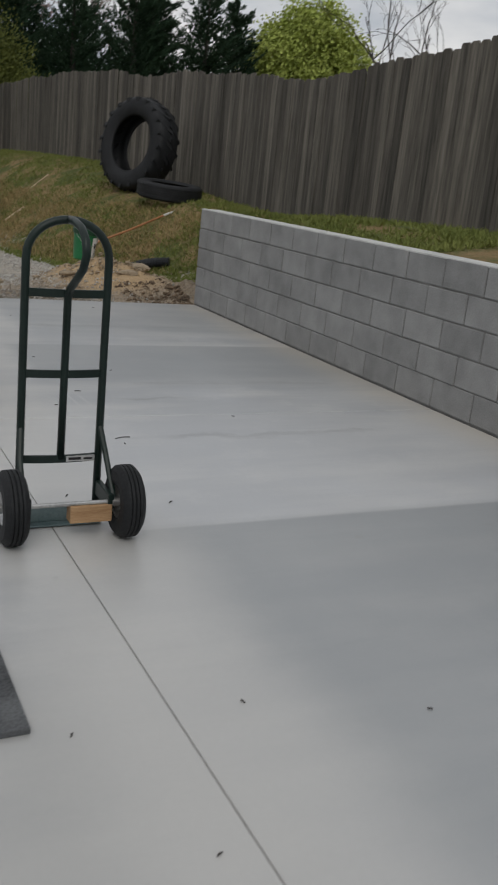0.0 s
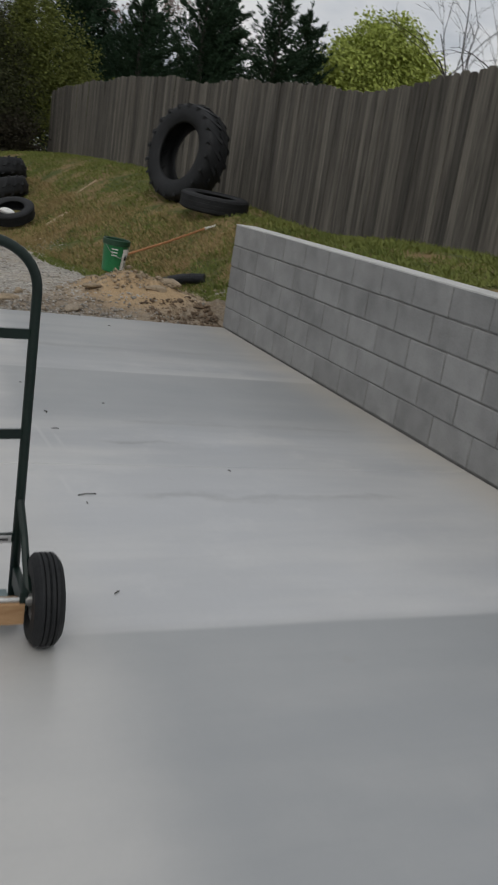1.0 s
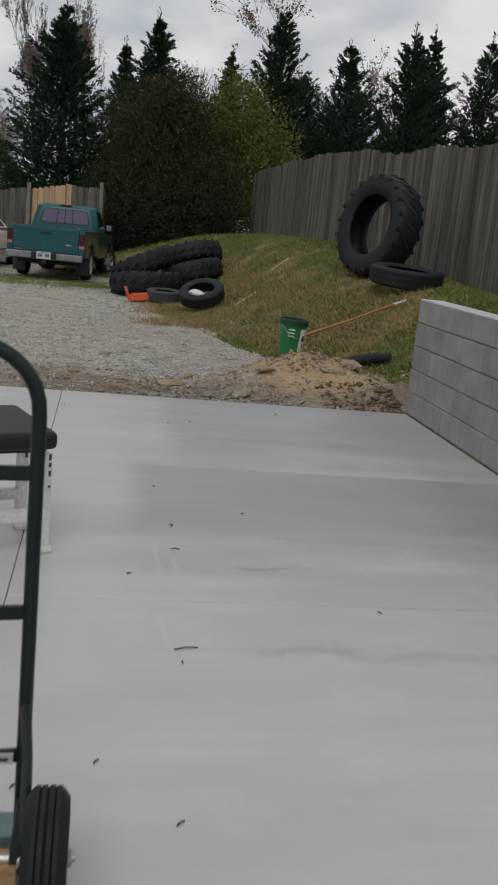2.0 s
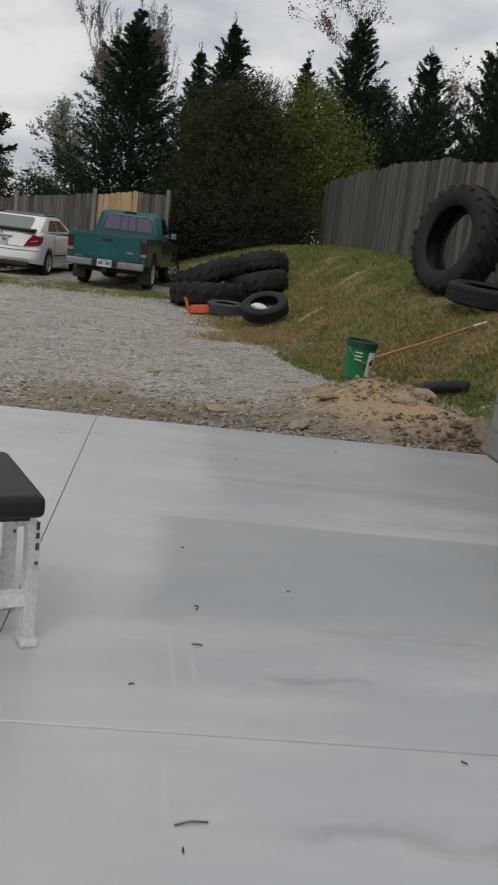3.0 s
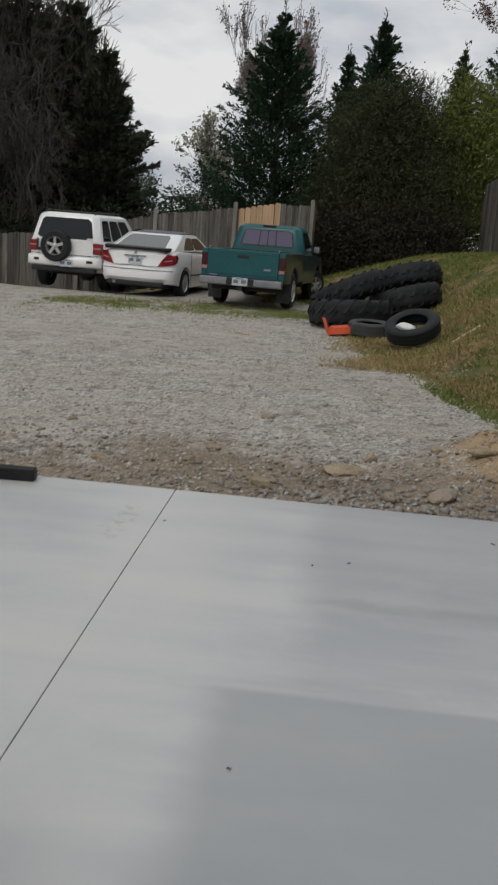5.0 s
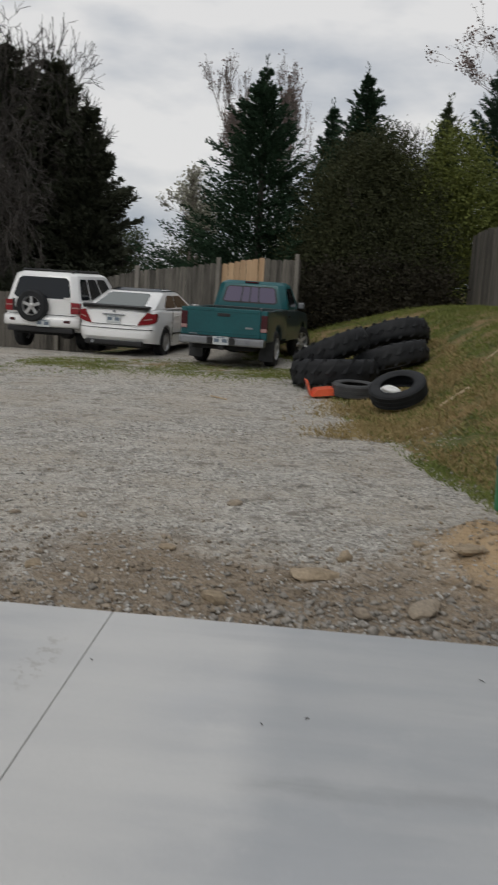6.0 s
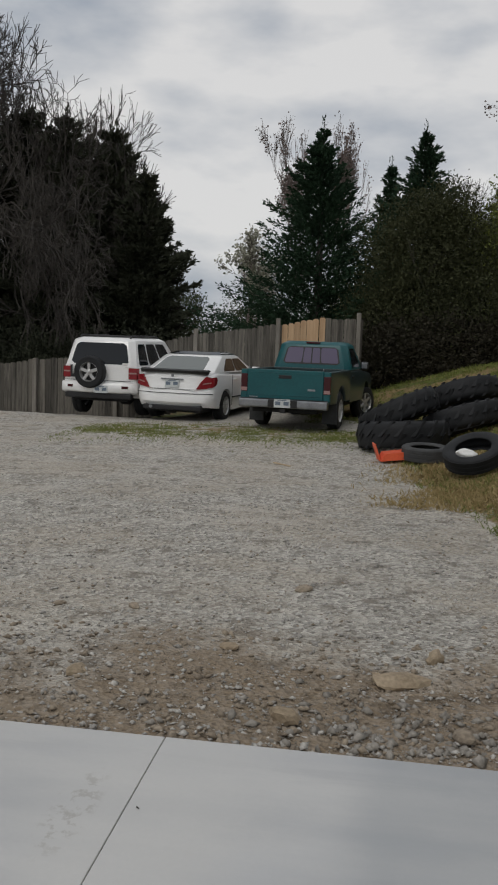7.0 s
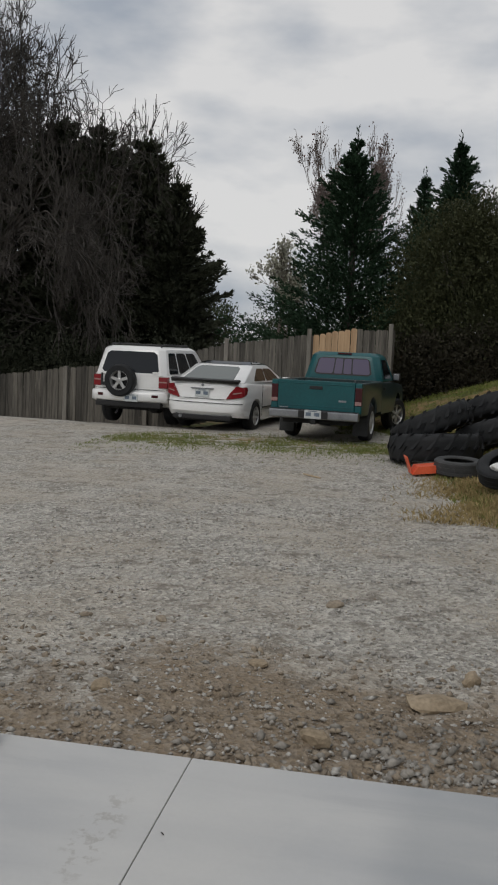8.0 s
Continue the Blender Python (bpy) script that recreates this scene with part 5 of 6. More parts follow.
# ---- tyres ----
def torus_profile(r, rin, w, crown=0.06):
    h = w / 2
    s = r - rin
    return [(rin, -h * 0.72), (rin + s * 0.08, -h * 0.86), (rin + s * 0.45, -h), (r - s * 0.20, -h * 0.96), (r - s * 0.03, -h * 0.80), (r, -h * 0.45), (r + 0.004, 0), (r, h * 0.45), (r - s * 0.03, h * 0.80), (r - s * 0.20, h * 0.96), (rin + s * 0.45, h), (rin + s * 0.08, h * 0.86), (rin, h * 0.72), (rin + s * 0.12, h * 0.62), (rin + s * 0.5, h * 0.86), (r - s * 0.16, h * 0.70), (r - s * 0.12, 0), (r - s * 0.16, -h * 0.70), (rin + s * 0.5, -h * 0.86), (rin + s * 0.12, -h * 0.62), (rin, -h * 0.72)]


def tractor_tyre(m, r, rin, w, lugs, label):
    ob = thing("tractor_tyre", m, label, "tyre", "old tyres")
    part("carcass", lathe(bmesh.new(), torus_profile(r, rin, w), 48, "Z"), M_RUBBER, ob, smooth=True)
    bm = bmesh.new()
    hgt = r * 0.08
    ngon_prism(bm, [(-0.02, -0.03), (w * 0.52, 0.25 * r), (w * 0.52, 0.25 * r + 0.05), (-0.02, 0.026)], "X", 0, hgt)
    for v in bm.verts:
        x, y, z = v.co
        a = z / r
        k = 1.0 - 0.075 * (abs(y) / (w * 0.52)) ** 2
        v.co = ((r * k - 0.02 + x) * math.cos(a), (r * k - 0.02 + x) * math.sin(a), y)
    me = bpy.data.meshes.new("lug")
    bm.to_mesh(me)
    bm.free()
    me.materials.append(M_RUBBER)
    for i in range(lugs):
        for flip in (1, -1):
            o = new("lug", me)
            o.parent = ob
            o.rotation_euler = (0 if flip > 0 else math.pi, 0, 2 * math.pi * (i + (0.5 if flip < 0 else 0)) / lugs)
    return ob


def car_tyre(m, r, rin, w, material, label):
    ob = thing("car_tyre", m, label, "tyre", "old tyres")
    prof = torus_profile(r, rin, w)
    part("carcass", lathe(bmesh.new(), prof, 40, "Z"), material, ob, smooth=True)
    for h in (-0.28, 0.0, 0.28):
        part("tread_rib", lathe(bmesh.new(), [(r - 0.01, h * w - 0.022), (r + 0.006, h * w - 0.018), (r + 0.006, h * w + 0.018), (r - 0.01, h * w + 0.022)], 40, "Z"), material, ob)
    return ob


def along(normal, at):
    """A pose whose z axis is the given way."""
    return Matrix.Translation(at) @ Vector(normal).to_track_quat("Z", "Y").to_matrix().to_4x4()


tractor_tyre(along((-0.90, -0.38, 0.16), (5.95, 17.55, ground_z(5.95, 17.5) + 0.71)), 0.74, 0.44, 0.44, 20, "huge black tractor tyre leaning against the fence")
car_tyre(along((0.02, -0.09, 1), (6.04, 16.2, ground_z(6.04, 16.2) + 0.13)), 0.50, 0.29, 0.25, M_RUBBER, "black tyre lying flat on the grass beside the fence")
tractor_tyre(along((-0.06, 0.07, 1), (2.80, 22.30, 0.27)), 0.70, 0.36, 0.40, 18, "black tractor tyre lying flat in a pile")
tractor_tyre(along((-0.48, 0.16, 1), (2.72, 22.70, 0.57)), 0.64, 0.34, 0.36, 18, "black tractor tyre tilted on top of the pile")
tractor_tyre(along((-0.30, 0.20, 1), (3.72, 22.75, 0.50)), 0.62, 0.34, 0.36, 18, "black tractor tyre half propped on the bank")
tractor_tyre(along((-0.28, 0.34, 1), (3.80, 23.75, 0.80)), 0.62, 0.34, 0.36, 18, "black tractor tyre behind the pile on the bank")
car_tyre(along((0.0, -0.06, 1), (3.10, 21.12, 0.13)), 0.33, 0.20, 0.21, M_RUBBER_GREY, "dusty grey car tyre lying flat beside the pile")
car_tyre(along((-0.30, -0.42, 1), (3.64, 19.70, 0.33)), 0.38, 0.22, 0.22, M_RUBBER, "black car tyre tilted on the grass slope")
rag = thing("rag", pose(3.53, 19.52, 0.34), "crumpled white rag stuffed inside a tyre", "rag")
bm = bmesh.new()
bmesh.ops.create_icosphere(bm, subdivisions=3, radius=0.11)
for v in bm.verts:
    v.co = Vector((v.co.x * 1.2, v.co.y * 0.8, v.co.z * 0.55)) * (1 + 0.35 * noise.noise(v.co * 9))
part("cloth", bm, M_WHITE, rag)
chock = thing("plastic_wedge", pose(2.62, 21.1, 0.0, 0, 0, 12), "broken orange plastic tray lying beside the tyres", "tray")
bm = ngon_prism(bmesh.new(), [(-0.17, 0.0), (0.20, 0.04), (0.24, 0.15), (-0.10, 0.11)], "Y", -0.16, 0.16)
part("tray", bm, M_ORANGE, chock)
part("flap", ngon_prism(bmesh.new(), [(-0.17, 0.0), (-0.155, 0.0), (-0.24, 0.24), (-0.255, 0.235)], "Y", -0.1, 0.12), M_ORANGE, chock)


# ---- hand truck ----
def arch(cx, hw, zs, top, y, n=9):
    pts = [(cx - hw, y, 0.018), (cx - hw, y, 0.5), (cx - hw, y, zs)]
    for i in range(1, 2 * n):
        a = math.pi - math.pi * i / (2 * n)
        pts.append((cx + hw * math.cos(a), y, zs + (top - zs) * math.sin(a) ** 0.9))
    return pts + [(cx + hw, y, zs), (cx + hw, y, 0.5), (cx + hw, y, 0.018)]


truck = thing("hand_truck", pose(1.738, 5.874, 0.0), "dark green steel hand truck with pneumatic wheels standing on the slab", "hand truck")
HW = 0.156
part("frame", tube(bmesh.new(), arch(0, HW, 1.04, 1.187, 0.0), 0.0155, 12), M_GREEN_PAINT, truck, "bent dark green tube frame", smooth=True)
for z in (0.920, 0.613, 0.273):
    sag = 0.016
    bm = bmesh.new()
    loft(bm, [[(x, -0.006 - sag * (1 - (x / HW) ** 2) , z - 0.015), (x, 0.006 - sag * (1 - (x / HW) ** 2), z - 0.015), (x, 0.006 - sag * (1 - (x / HW) ** 2), z + 0.015), (x, -0.006 - sag * (1 - (x / HW) ** 2), z + 0.015)] for x in np.linspace(-HW, HW, 9)])
    cross = part("cross_bar", bm, M_GREEN_PAINT, truck)
    if z < 0.3:
        lab = part("sticker", B(0.02, 0.135, -0.0225, -0.0145, z - 0.011, z + 0.012), M_RIM, cross, "worn silver sticker with black bars")
        part("sticker_bar", B(0.03, 0.08, -0.0245, -0.022, z - 0.004, z + 0.006), M_TRIM, lab)
        part("sticker_bar", B(0.09, 0.125, -0.0245, -0.022, z - 0.003, z + 0.004), M_TRIM, lab)
part("centre_tube", tube(bmesh.new(), [(0, -0.012, 0.273), (0, -0.016, 0.6), (0.0, -0.018, 0.90), (0.0, -0.05, 0.945), (0.0, -0.13, 0.99), (0.0, -0.205, 1.035), (0.0, -0.238, 1.085), (0.0, -0.222, 1.135), (0.0, -0.16, 1.172), (0.0, -0.07, 1.187), (0.0, 0.0, 1.187)], 0.015, 12), M_GREEN_PAINT, truck, "tube bent into a rear grip loop", smooth=True)
for s in (-1, 1):
    part("brace", tube(bmesh.new(), [(s * HW, -0.004, 0.40), (s * (HW + 0.012), -0.06, 0.30), (s * (HW + 0.02), -0.17, 0.15)], 0.012, 8), M_GREEN_PAINT, truck)
    part("axle_bracket", B(s * (HW + 0.004) - 0.012, s * (HW + 0.004) + 0.012, -0.19, 0.0, 0.115, 0.175, bevel=0.004), M_GREEN_PAINT, truck)
    w = part("wheel", lathe(bmesh.new(), [(0.068, -0.040), (0.09, -0.047), (0.125, -0.045), (0.140, -0.034), (0.1475, -0.026), (0.1475, -0.018), (0.142, -0.016), (0.148, -0.013), (0.1485, -0.004), (0.143, 0.0), (0.1485, 0.004), (0.148, 0.013), (0.142, 0.016), (0.1475, 0.018), (0.1475, 0.026), (0.140, 0.034), (0.125, 0.045), (0.09, 0.047), (0.068, 0.040), (0.064, 0), (0.068, -0.040)], 44, "X"), M_RUBBER, truck, "ribbed black pneumatic tyre")
    w.location, w.scale = (s * 0.220, -0.175, 0.143), (1, 0.963, 0.963)
    part("hub", disc_stack(lathe(bmesh.new(), [(0.07, 0.038), (0.064, 0.03), (0.05, 0.012), (0.05, -0.012), (0.064, -0.03), (0.07, -0.038)], 28, "X"), [(0.02, -0.055), (0.02, 0.055)], 14, "X"), M_STEEL, w, "grey steel hub")
part("axle", tube(bmesh.new(), [(-0.283, -0.175, 0.143), (0.283, -0.175, 0.143)], 0.0095, 10), M_STEEL, truck)
part("toe_plate", B(-0.158, 0.162, -0.055, 0.165, 0.004, 0.011, bevel=0.003), M_PLATE_STEEL, truck, "blue-grey steel toe plate on the slab")
part("toe_heel", B(-0.158, 0.158, -0.012, -0.004, 0.010, 0.072, bevel=0.003), M_PLATE_STEEL, truck)
for s in (-1, 1):
    part("foot_stop", B(s * HW - 0.022, s * HW + 0.022, -0.03, 0.02, 0.0, 0.05, bevel=0.006), M_TRIM, truck)
lab = part("label", B(-0.145, 0.058, 0.02, 0.155, 0.011, 0.013), M_WHITE, truck, "white label with pink and blue print")
part("label_patch", B(-0.14, 0.0, 0.075, 0.15, 0.013, 0.0145), plain("pink_print", (0.6, 0.36, 0.38), 0.6), lab)
part("label_patch", B(0.005, 0.052, 0.03, 0.10, 0.013, 0.0145), plain("blue_print", (0.12, 0.2, 0.5), 0.6), lab)
part("wood_strip", B(0.0, 0.165, -0.165 - 0.028, -0.165 + 0.03, 0.068, 0.137, bevel=0.004), M_WOOD, truck, "short raw wooden block")

# ---- weight bench ----
bench = thing("weight_bench", pose(1.537, 7.66, 0.0, 0, 0, 22.5), "white steel weight bench with a black vinyl pad", "bench")
pad = B(-0.84, 0.34, -0.02, 0.55, 0.485, 0.56, bevel=0.028, seg=4)
part("pad", pad, M_VINYL, bench, "black vinyl pad with rounded edges", smooth=True)
part("pad_board", B(-0.80, 0.30, 0.02, 0.51, 0.468, 0.490), M_TRIM, bench)


def square_tube(points, w=0.05):
    return tube(bmesh.new(), points, w * 0.7071, 4)


for yy in (0.112, 0.43):
    for xx, out in ((0.336, 1), (-0.81, -1)):
        leg = part("leg", square_tube([(xx - out * 0.075, yy, 0.478), (xx - out * 0.03, yy, 0.462), (xx - out * 0.004, yy, 0.425), (xx, yy, 0.36), (xx, yy, 0.02)], 0.042), M_WHITE_PAINT, bench, "chipped white steel leg")
        part("foot", B(xx - 0.03, xx + 0.03, yy - 0.05, yy + 0.03, 0.0, 0.026, bevel=0.008), M_WHITE_PAINT, leg)
        for k, (dz, ln) in enumerate(((0.44, 0.03), (0.40, 0.02), (0.365, 0.026), (0.30, 0.012))):
            part("paint_chip", B(xx + out * 0.012 - 0.006, xx + out * 0.012 + 0.006, yy - 0.0235, yy - 0.019, dz - ln, dz, bevel=0.002, seg=1), M_RUST, leg, "dark chip in the white paint")
    part("stretcher", square_tube([(-0.80, yy, 0.165), (0.33, yy, 0.165)], 0.045), M_WHITE_PAINT, bench)
part("stretcher", square_tube([(0.30, 0.10, 0.44), (0.30, 0.44, 0.44)], 0.036), M_WHITE_PAINT, bench)

# ---- steel lengths and mat on the slab ----
beam = thing("steel_beam", pose(0.905, 11.59, 0.0, 0, 0, 4), "black steel tube lying along the slab edge", "steel tube")
part("tube", B(-2.4, 0.0, -0.04, 0.04, 0.0, 0.07, bevel=0.006), M_BLACK_STEEL, beam)
part("end_plug", B(-0.004, 0.004, -0.03, 0.03, 0.008, 0.062), M_TRIM, beam)
beam2 = thing("steel_beam", pose(0.906, 10.40, 0.0, 0, 0, 3), "short black steel tube lying on the slab", "steel tube")
part("tube", B(-1.5, 0.0, -0.035, 0.035, 0.0, 0.07, bevel=0.006), M_BLACK_STEEL, beam2)
part("end_plug", B(-0.004, 0.004, -0.027, 0.027, 0.008, 0.062), M_TRIM, beam2)
pipe = thing("steel_pipe", pose(0, 0, 0), "dull steel pipe propped up at an angle", "pipe")
part("pipe", tube(bmesh.new(), [(0.15, 11.0, 0.02), (0.69, 11.0, 0.615)], 0.026, 12), M_RUST, pipe)
mat = thing("rubber_mat", pose(1.327, 4.50, 0.0), "black speckled rubber mat lying on the slab", "mat")
part("mat", B(-1.22, 0.0, 0.0, 1.0, 0.0, 0.019, bevel=0.003), M_MAT, mat)

# ---- bucket, broom, pipe, sticks ----
bucket = thing("bucket", pose(4.0, 13.62, 0.235, 3, 2, 20), "green plastic bucket with white print standing on the dirt heap", "bucket")
part("pail", lathe(bmesh.new(), [(0.0, -0.02), (0.118, -0.02), (0.122, 0.0), (0.146, 0.32), (0.150, 0.325), (0.141, 0.325), (0.116, 0.01), (0.0, 0.01)], 36, "Z"), M_BUCKET, bucket, smooth=True)
part("rim", lathe(bmesh.new(), [(0.146, 0.285), (0.156, 0.288), (0.158, 0.345), (0.150, 0.352), (0.140, 0.345), (0.141, 0.288), (0.146, 0.285)], 36, "Z"), M_DARKGREEN, bucket, "dark green rim band")


def wrap(a0, a1, z0, z1, out=0.003):
    bm = bmesh.new()
    rows = [[bm.verts.new(((0.122 + 0.024 * z / 0.32 + out) * math.cos(a), (0.122 + 0.024 * z / 0.32 + out) * math.sin(a), z)) for a in np.linspace(radians(a0), radians(a1), 9)] for z in (z0, z1)]
    for i in range(8):
        bm.faces.new((rows[0][i], rows[0][i + 1], rows[1][i + 1], rows[1][i]))
    return bm


part("print_panel", wrap(-85, -35, 0.02, 0.26), M_WHITE, bucket, "white printed panel")
part("print_bar", wrap(-72, -50, 0.13, 0.19, 0.005), M_TRIM, bucket)
part("print_bar", wrap(-60, -55, 0.05, 0.11, 0.005), M_DARKGREEN, bucket)
for z in (0.17, 0.205, 0.24):
    part("print_bar", wrap(-140, -112, z, z + 0.012, 0.004), M_WHITE, bucket)
part("handle", tube(bmesh.new(), [(0.155 * math.cos(a), 0.155 * math.sin(a), 0.29 - 0.13 * math.sin((a + 3.0) / 2.6 * math.pi)) for a in np.linspace(-3.0, -0.4, 14)], 0.003, 6), M_STEEL, bucket, "thin wire handle")
broom = thing("broom_handle", pose(0, 0, 0), "long orange-brown wooden handle resting on the bank", "handle")
part("shaft", tube(bmesh.new(), [(4.02, 13.80, 0.33), (4.9, 14.62, 0.53), (5.62, 15.28, 0.72)], 0.014, 9), M_HANDLE, broom)
part("tip", tube(bmesh.new(), [(5.62, 15.28, 0.72), (5.87, 15.51, 0.775)], 0.0155, 9), M_WHITE, broom, "pale tip")
drain = thing("drain_pipe", pose(0, 0, 0), "black corrugated drain pipe half buried in the bank", "pipe")
bm = bmesh.new()
a, b = Vector((4.66, 14.02, ground_z(4.66, 14.02) + 0.05)), Vector((5.16, 13.70, ground_z(5.16, 13.70) + 0.04))
pts = [a + (b - a) * i / 60 + Vector((0, 0, 0.03 * math.sin(math.pi * i / 60))) for i in range(61)]
tube(bm, pts, 0.06, 12)
for i, v in enumerate(bm.verts):
    k = i // 12
    c = pts[k]
    v.co = c + (v.co - c) * (1.0 + (0.14 if k % 2 else 0.0))
part("pipe", bm, M_PIPE_BLACK, drain)
for p, q, w in (((4.12, 19.1), (4.52, 19.42), 0.028), ((3.70, 18.1), (3.92, 18.22), 0.016), ((4.9, 20.6), (5.3, 20.9), 0.018), ((1.05, 20.35), (1.30, 20.15), 0.014)):
    st = thing("stick", pose(0, 0, 0), "pale split stick lying on the slope", "stick")
    za, zb = ground_z(*p) + w * 0.6, ground_z(*q) + w * 0.9
    m = ((p[0] + q[0]) / 2, (p[1] + q[1]) / 2)
    part("wood", tube(bmesh.new(), [(*p, za), (*m, max((za + zb) / 2, ground_z(*m) + w * 0.6)), (*q, zb)], w * 0.8, 5), M_STICK, st)


# ---- stones, clods and twigs ----
def stone_mesh(name, seed, material, flat=0.6):
    bm = bmesh.new()
    bmesh.ops.create_icosphere(bm, subdivisions=2, radius=0.5)
    off = Vector((seed * 3.1, seed * 1.7, 0))
    for v in bm.verts:
        k = 1 + 0.42 * noise.noise(v.co * 1.7 + off) + 0.16 * noise.noise(v.co * 4.0 + off)
        v.co = Vector((v.co.x * 1.15, v.co.y * 0.9, v.co.z * flat)) * k
    me = bpy.data.meshes.new(name)
    bm.to_mesh(me)
    bm.free()
    me.materials.append(material)
    return me


ROCKS = [("rock", 2.68, 12.68, 0.27, 0.14, M_SAND, "flat tan rock half sunk in the clay"), ("rock", 2.88, 13.0, 0.13, 0.13, M_SAND, "small tan rock beside the flat rock"), ("rock", 2.17, 12.02, 0.14, 0.14, M_SAND, "tan rock at the slab's edge"), ("rock", 2.05, 14.2, 0.11, 0.09, M_CLOD, "dark stone on the gravel"), ("rock", 1.03, 13.6, 0.10, 0.07, M_CLOD, "dark clod on the gravel"), ("rock", 0.55, 13.55, 0.08, 0.05, M_CLOD, "dark clod on the gravel"), ("rock", 1.06, 12.42, 0.14, 0.09, M_SAND, "grey-tan stone in the clay"), ("rock", 1.75, 12.95, 0.11, 0.08, M_SAND, "small tan stone on the gravel"), ("rock", 3.30, 12.15, 0.22, 0.13, M_CLOD, "clay lump near the slab"), ("rock", 2.95, 12.0, 0.11, 0.11, M_CLOD, "grey-brown stone near the slab"), ("rock", 3.62, 12.9, 0.2, 0.12, M_SAND, "tan rock on the heap"), ("rock", 4.5, 13.0, 0.3, 0.14, M_SAND, "flat tan rock on the heap"), ("rock", 4.3, 12.75, 0.22, 0.14, M_SAND, "tan rock on the heap")]
for i, (nm, x, y, w, h, mt, lb) in enumerate(ROCKS):
    r = new(nm, stone_mesh(nm, i + 1, mt))
    r.location, r.scale, r.rotation_euler = (x, y, ground_z(x, y) + h * 0.16), (w, w * 0.8, h), (0, 0, i * 1.3)
    tagged(r, lb, "rock", "loose rocks")


def strew(name, count, place, size, material, label, seed, flat=0.62):
    """Angular pebbles as one object: place(rng) gives x, y; size(rng) a width."""
    rng = np.random.default_rng(seed)
    base = np.array([(1, 0, 0), (0.2, 0.95, 0.1), (-0.9, 0.3, 0), (-0.4, -0.85, 0.05), (0.55, -0.75, 0), (0.1, 0.1, 0.85), (-0.2, -0.1, -0.7)])
    fcs = [(0, 1, 5), (1, 2, 5), (2, 3, 5), (3, 4, 5), (4, 0, 5), (1, 0, 6), (2, 1, 6), (3, 2, 6), (4, 3, 6), (0, 4, 6)]
    vs, fs = [], []
    for i in range(count):
        x, y = place(rng)
        s = size(rng) / 2
        a = rng.uniform(0, 6.283)
        ca, sa = math.cos(a), math.sin(a)
        v = base * (s * rng.uniform(0.45, 1.4, (7, 3))) * np.array([1, rng.uniform(0.5, 1), flat])
        tip = rng.uniform(-0.5, 0.5)
        v[:, 2] += v[:, 0] * tip
        z = ground_z(x, y) + s * 0.12
        vs.append(np.stack([v[:, 0] * ca - v[:, 1] * sa + x, v[:, 0] * sa + v[:, 1] * ca + y, v[:, 2] + z], 1))
        fs.append(np.array(fcs) + 7 * i)
    o = mesh_np(name, np.concatenate(vs), np.concatenate(fs), material, None)
    return tagged(o, label, "gravel", kind="stuff")


strew("gravel_stones", 17000, lambda g: (g.uniform(-1.0, 4.2), 11.78 + 6.5 * g.random() ** 1.4), lambda g: 0.010 + 0.042 * g.random() ** 4, M_STONE, "loose grey crushed stone scattered over the yard", 201)
strew("clay_crumbs", 2600, lambda g: (g.uniform(-1.0, 4.2), 11.78 + 6.0 * g.random() ** 1.3), lambda g: 0.010 + 0.030 * g.random() ** 4, M_CLOD, "brown clay crumbs scattered among the gravel", 205)
strew("gravel_far", 8000, lambda g: (g.uniform(-5.0, 3.0), g.uniform(15.5, 24.0)), lambda g: 0.014 + 0.03 * g.random() ** 3, M_STONE, "loose grey crushed stone further out", 202)
strew("clay_clods", 6500, lambda g: (g.uniform(-1.5, 3.7), 11.74 + 1.5 * g.random() ** 1.6), lambda g: 0.008 + 0.06 * g.random() ** 7, M_CLOD, "brown clay clods along the slab's edge", 203, 0.7)
strew("edge_rubble", 1500, lambda g: (2.95 + 0.55 * g.normal(), 11.80 + 0.32 * abs(g.normal())), lambda g: 0.010 + 0.075 * g.random() ** 6, shade("dusty_rubble", (0.15, 0.138, 0.12), (0.36, 0.335, 0.295), 3.0, 0.95, 0.5, 50.0), "broken grey rubble heaped against the slab's edge", 206, 0.75)
strew("heap_rubble", 1300, lambda g: (4.2 + 0.45 * g.normal(), 12.75 + 0.5 * abs(g.normal())), lambda g: 0.010 + 0.09 * g.random() ** 6, M_SAND, "tan rubble on the dirt heap", 204, 0.7)
strew("dark_rubble", 900, lambda g: (4.72 - 0.7 * g.random() ** 1.8, 11.78 + 0.7 * g.random()), lambda g: 0.012 + 0.07 * g.random() ** 4, shade("damp_clay", (0.07, 0.05, 0.034), (0.22, 0.155, 0.10), 3.0, 0.95, 0.5, 50.0), "dark damp rubble where the wall ends", 207, 0.7)
rng0 = np.random.default_rng(77)
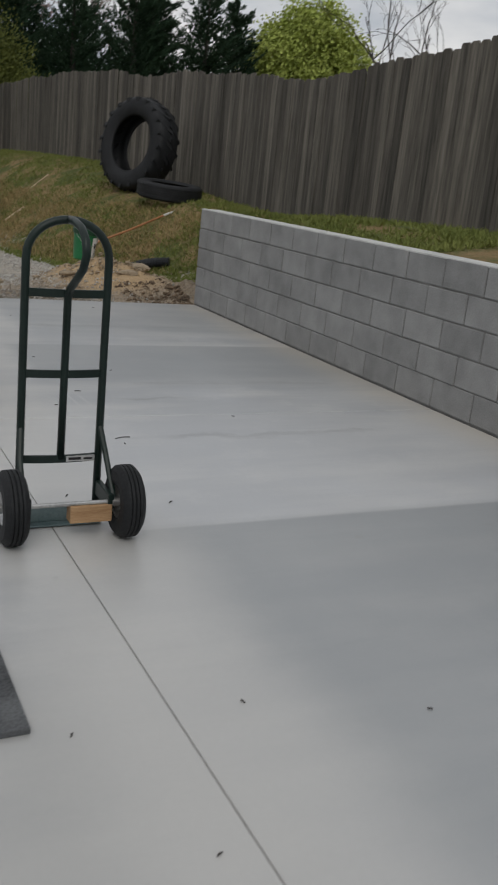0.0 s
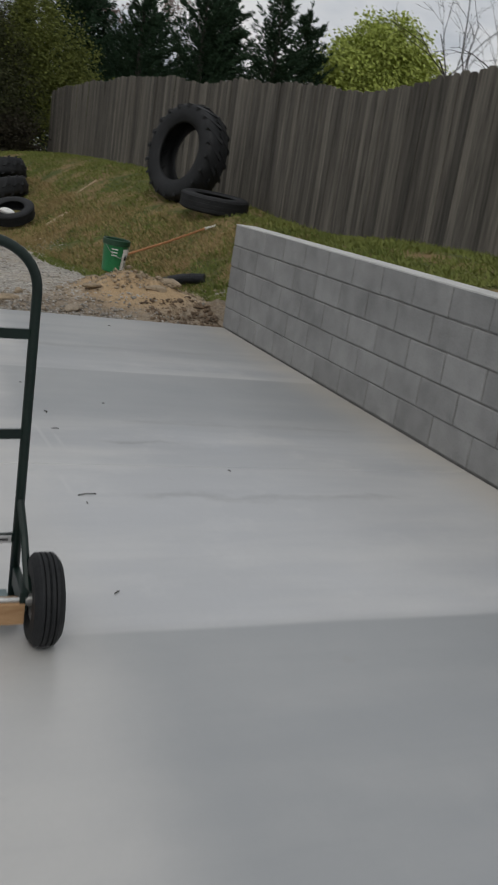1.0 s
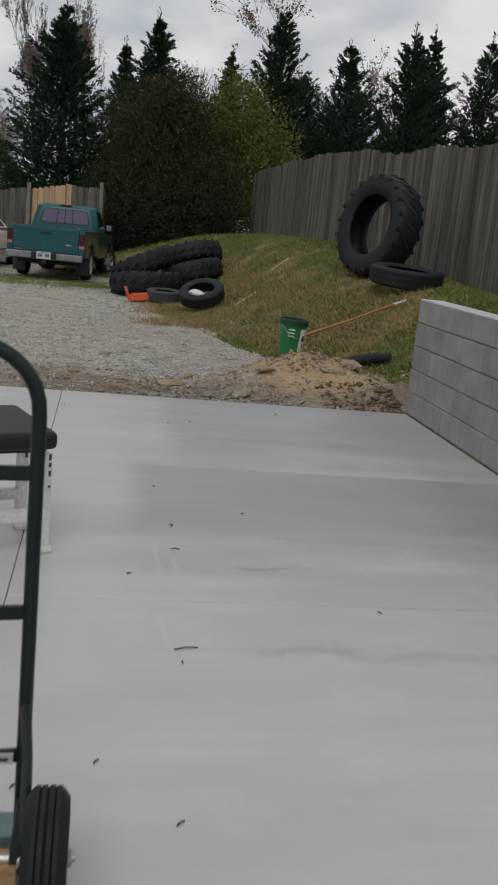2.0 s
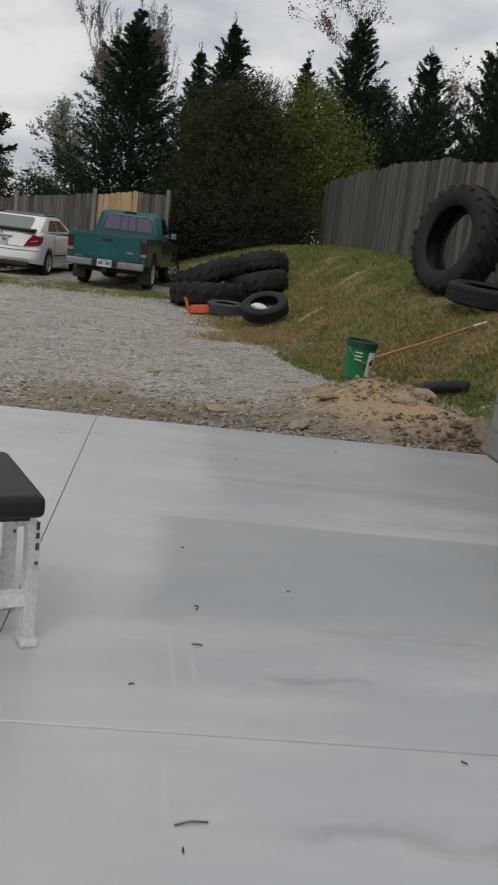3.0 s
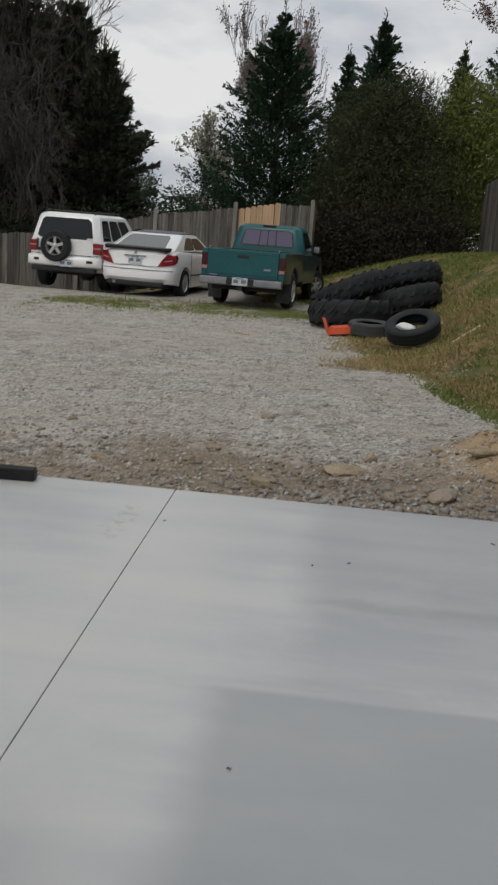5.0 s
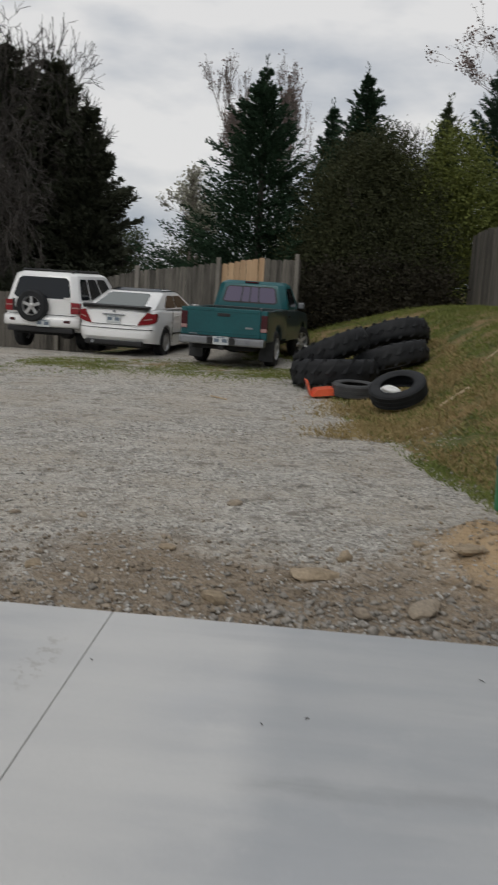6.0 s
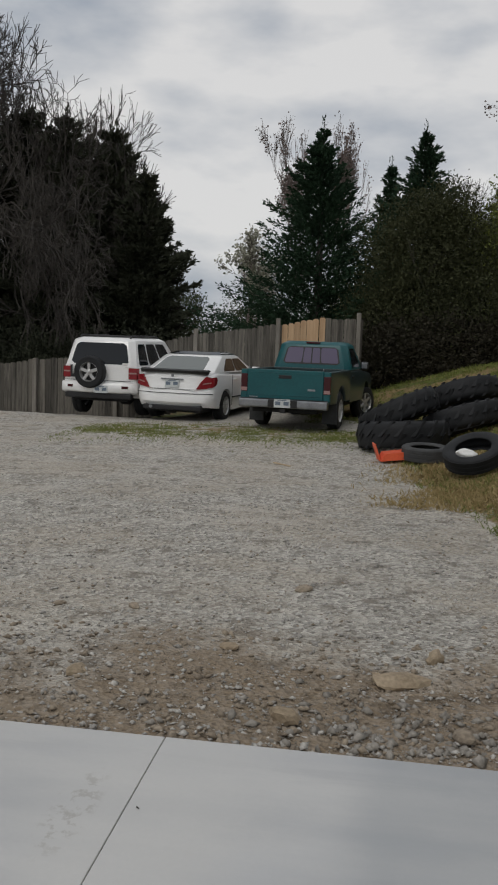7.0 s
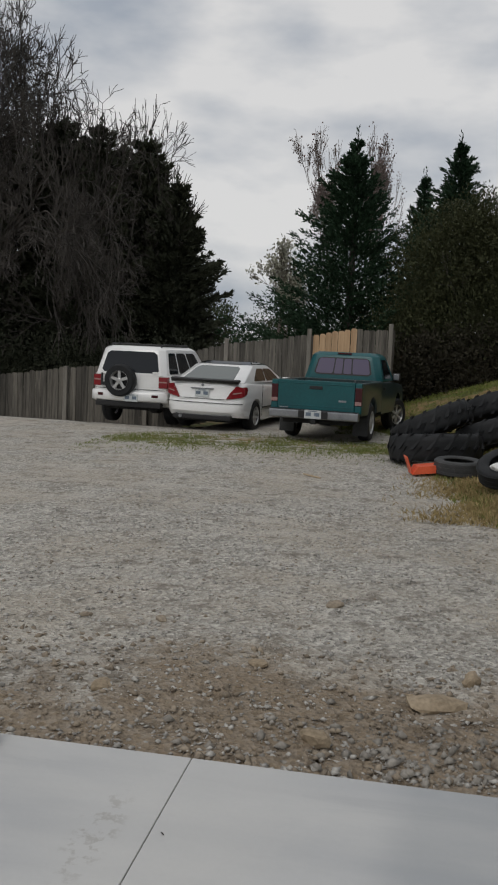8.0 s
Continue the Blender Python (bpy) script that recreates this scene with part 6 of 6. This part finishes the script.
for i, (x, y, ln) in enumerate([(2.366, 6.961, 0.11), (2.346, 6.86, 0.025), (2.275, 6.0, 0.035), (2.063, 6.267, 0.03), (1.854, 6.157, 0.03), (2.40, 8.28, 0.02), (3.18, 7.32, 0.025), (2.18, 7.647, 0.025), (2.396, 7.967, 0.05), (1.754, 11.10, 0.02), (3.45, 11.26, 0.035), (1.914, 4.478, 0.022), (1.612, 3.952, 0.018), (1.423, 4.463, 0.02), (2.42, 4.29, 0.02), (2.345, 8.967, 0.018), (2.53, 10.67, 0.015), (2.70, 10.75, 0.022), (2.40, 8.307, 0.025), (2.79, 8.54, 0.02)]):
    a = rng0.uniform(-0.4, 0.4) if ln > 0.04 else rng0.uniform(0, 3)
    o = thing("debris_bit", pose(x, y, 0, 0, 0, math.degrees(a)), "dark dry twig or leaf scrap on the slab", "debris", "scraps on the slab")
    part("scrap", tube(bmesh.new(), [(-ln * 0.4, 0, 0.003), (0, ln * 0.06, 0.005), (ln * 0.4, 0, 0.003)], 0.0024, 5), M_BARK, o)


# ---- grass ----
def sward(name, count, place, height, material, label, seed):
    rng = np.random.default_rng(seed)
    c, k = np.zeros((count, 3)), 0
    while k < count:
        x, y = place(rng)
        patch = 0.5 + 0.9 * noise.noise(Vector((x * 0.9, y * 0.9, seed))) + 0.4 * noise.noise(Vector((x * 3.1, y * 3.1, seed)))
        if rng.random() < patch:
            c[k] = (x, y, ground_z(x, y) - 0.01)
            k += 1
    d = unit(rng.normal(size=(count, 3)) * np.array([0.75, 0.75, 0.1]) + np.array([0, 0, 0.8]))
    v, f = scatter_quads(c, d, height, 0.006, rng)
    o = mesh_np(name, v, f, material, None)
    return tagged(o, label, "grass", kind="stuff")


def on_bank(g):
    y = g.uniform(13.2, 28.0)
    t = lerp_table(TOE, y)
    return t - 0.25 + (fence_x(y) - t + 0.2) * g.random(), y


def on_slope(g):
    y = g.uniform(13.4, 27.0)
    return lerp_table(TOE, y) + 0.05 + 1.75 * g.random(), y


def on_lawn(g):
    return g.uniform(4.95, 7.2), g.uniform(8.5, 14.5)


sward("bank_grass", 42000, on_bank, 0.075, M_GRASS, "short patchy green grass on the bank", 301)
sward("bank_straw", 34000, on_slope, 0.08, M_STRAW, "dry straw-coloured grass on the bank", 302)
sward("lawn_grass", 22000, on_lawn, 0.075, M_GRASS, "short green lawn behind the wall", 303)
sward("verge_grass", 8500, lambda g: (g.uniform(-3.0, 2.6), g.normal() * 0.75 + 23.7), 0.055, M_GRASS, "thin weeds where the cars park", 304)
sward("back_grass", 12000, lambda g: (g.uniform(0.9, 6.0), g.uniform(26.5, 31.8)), 0.09, M_GRASS, "green grass before the thicket", 305)
sward("toe_straw", 7000, lambda g: (g.normal() * 0.35 + 3.3, g.uniform(17.5, 21.5)), 0.08, M_STRAW, "dry straw at the foot of the bank", 306)
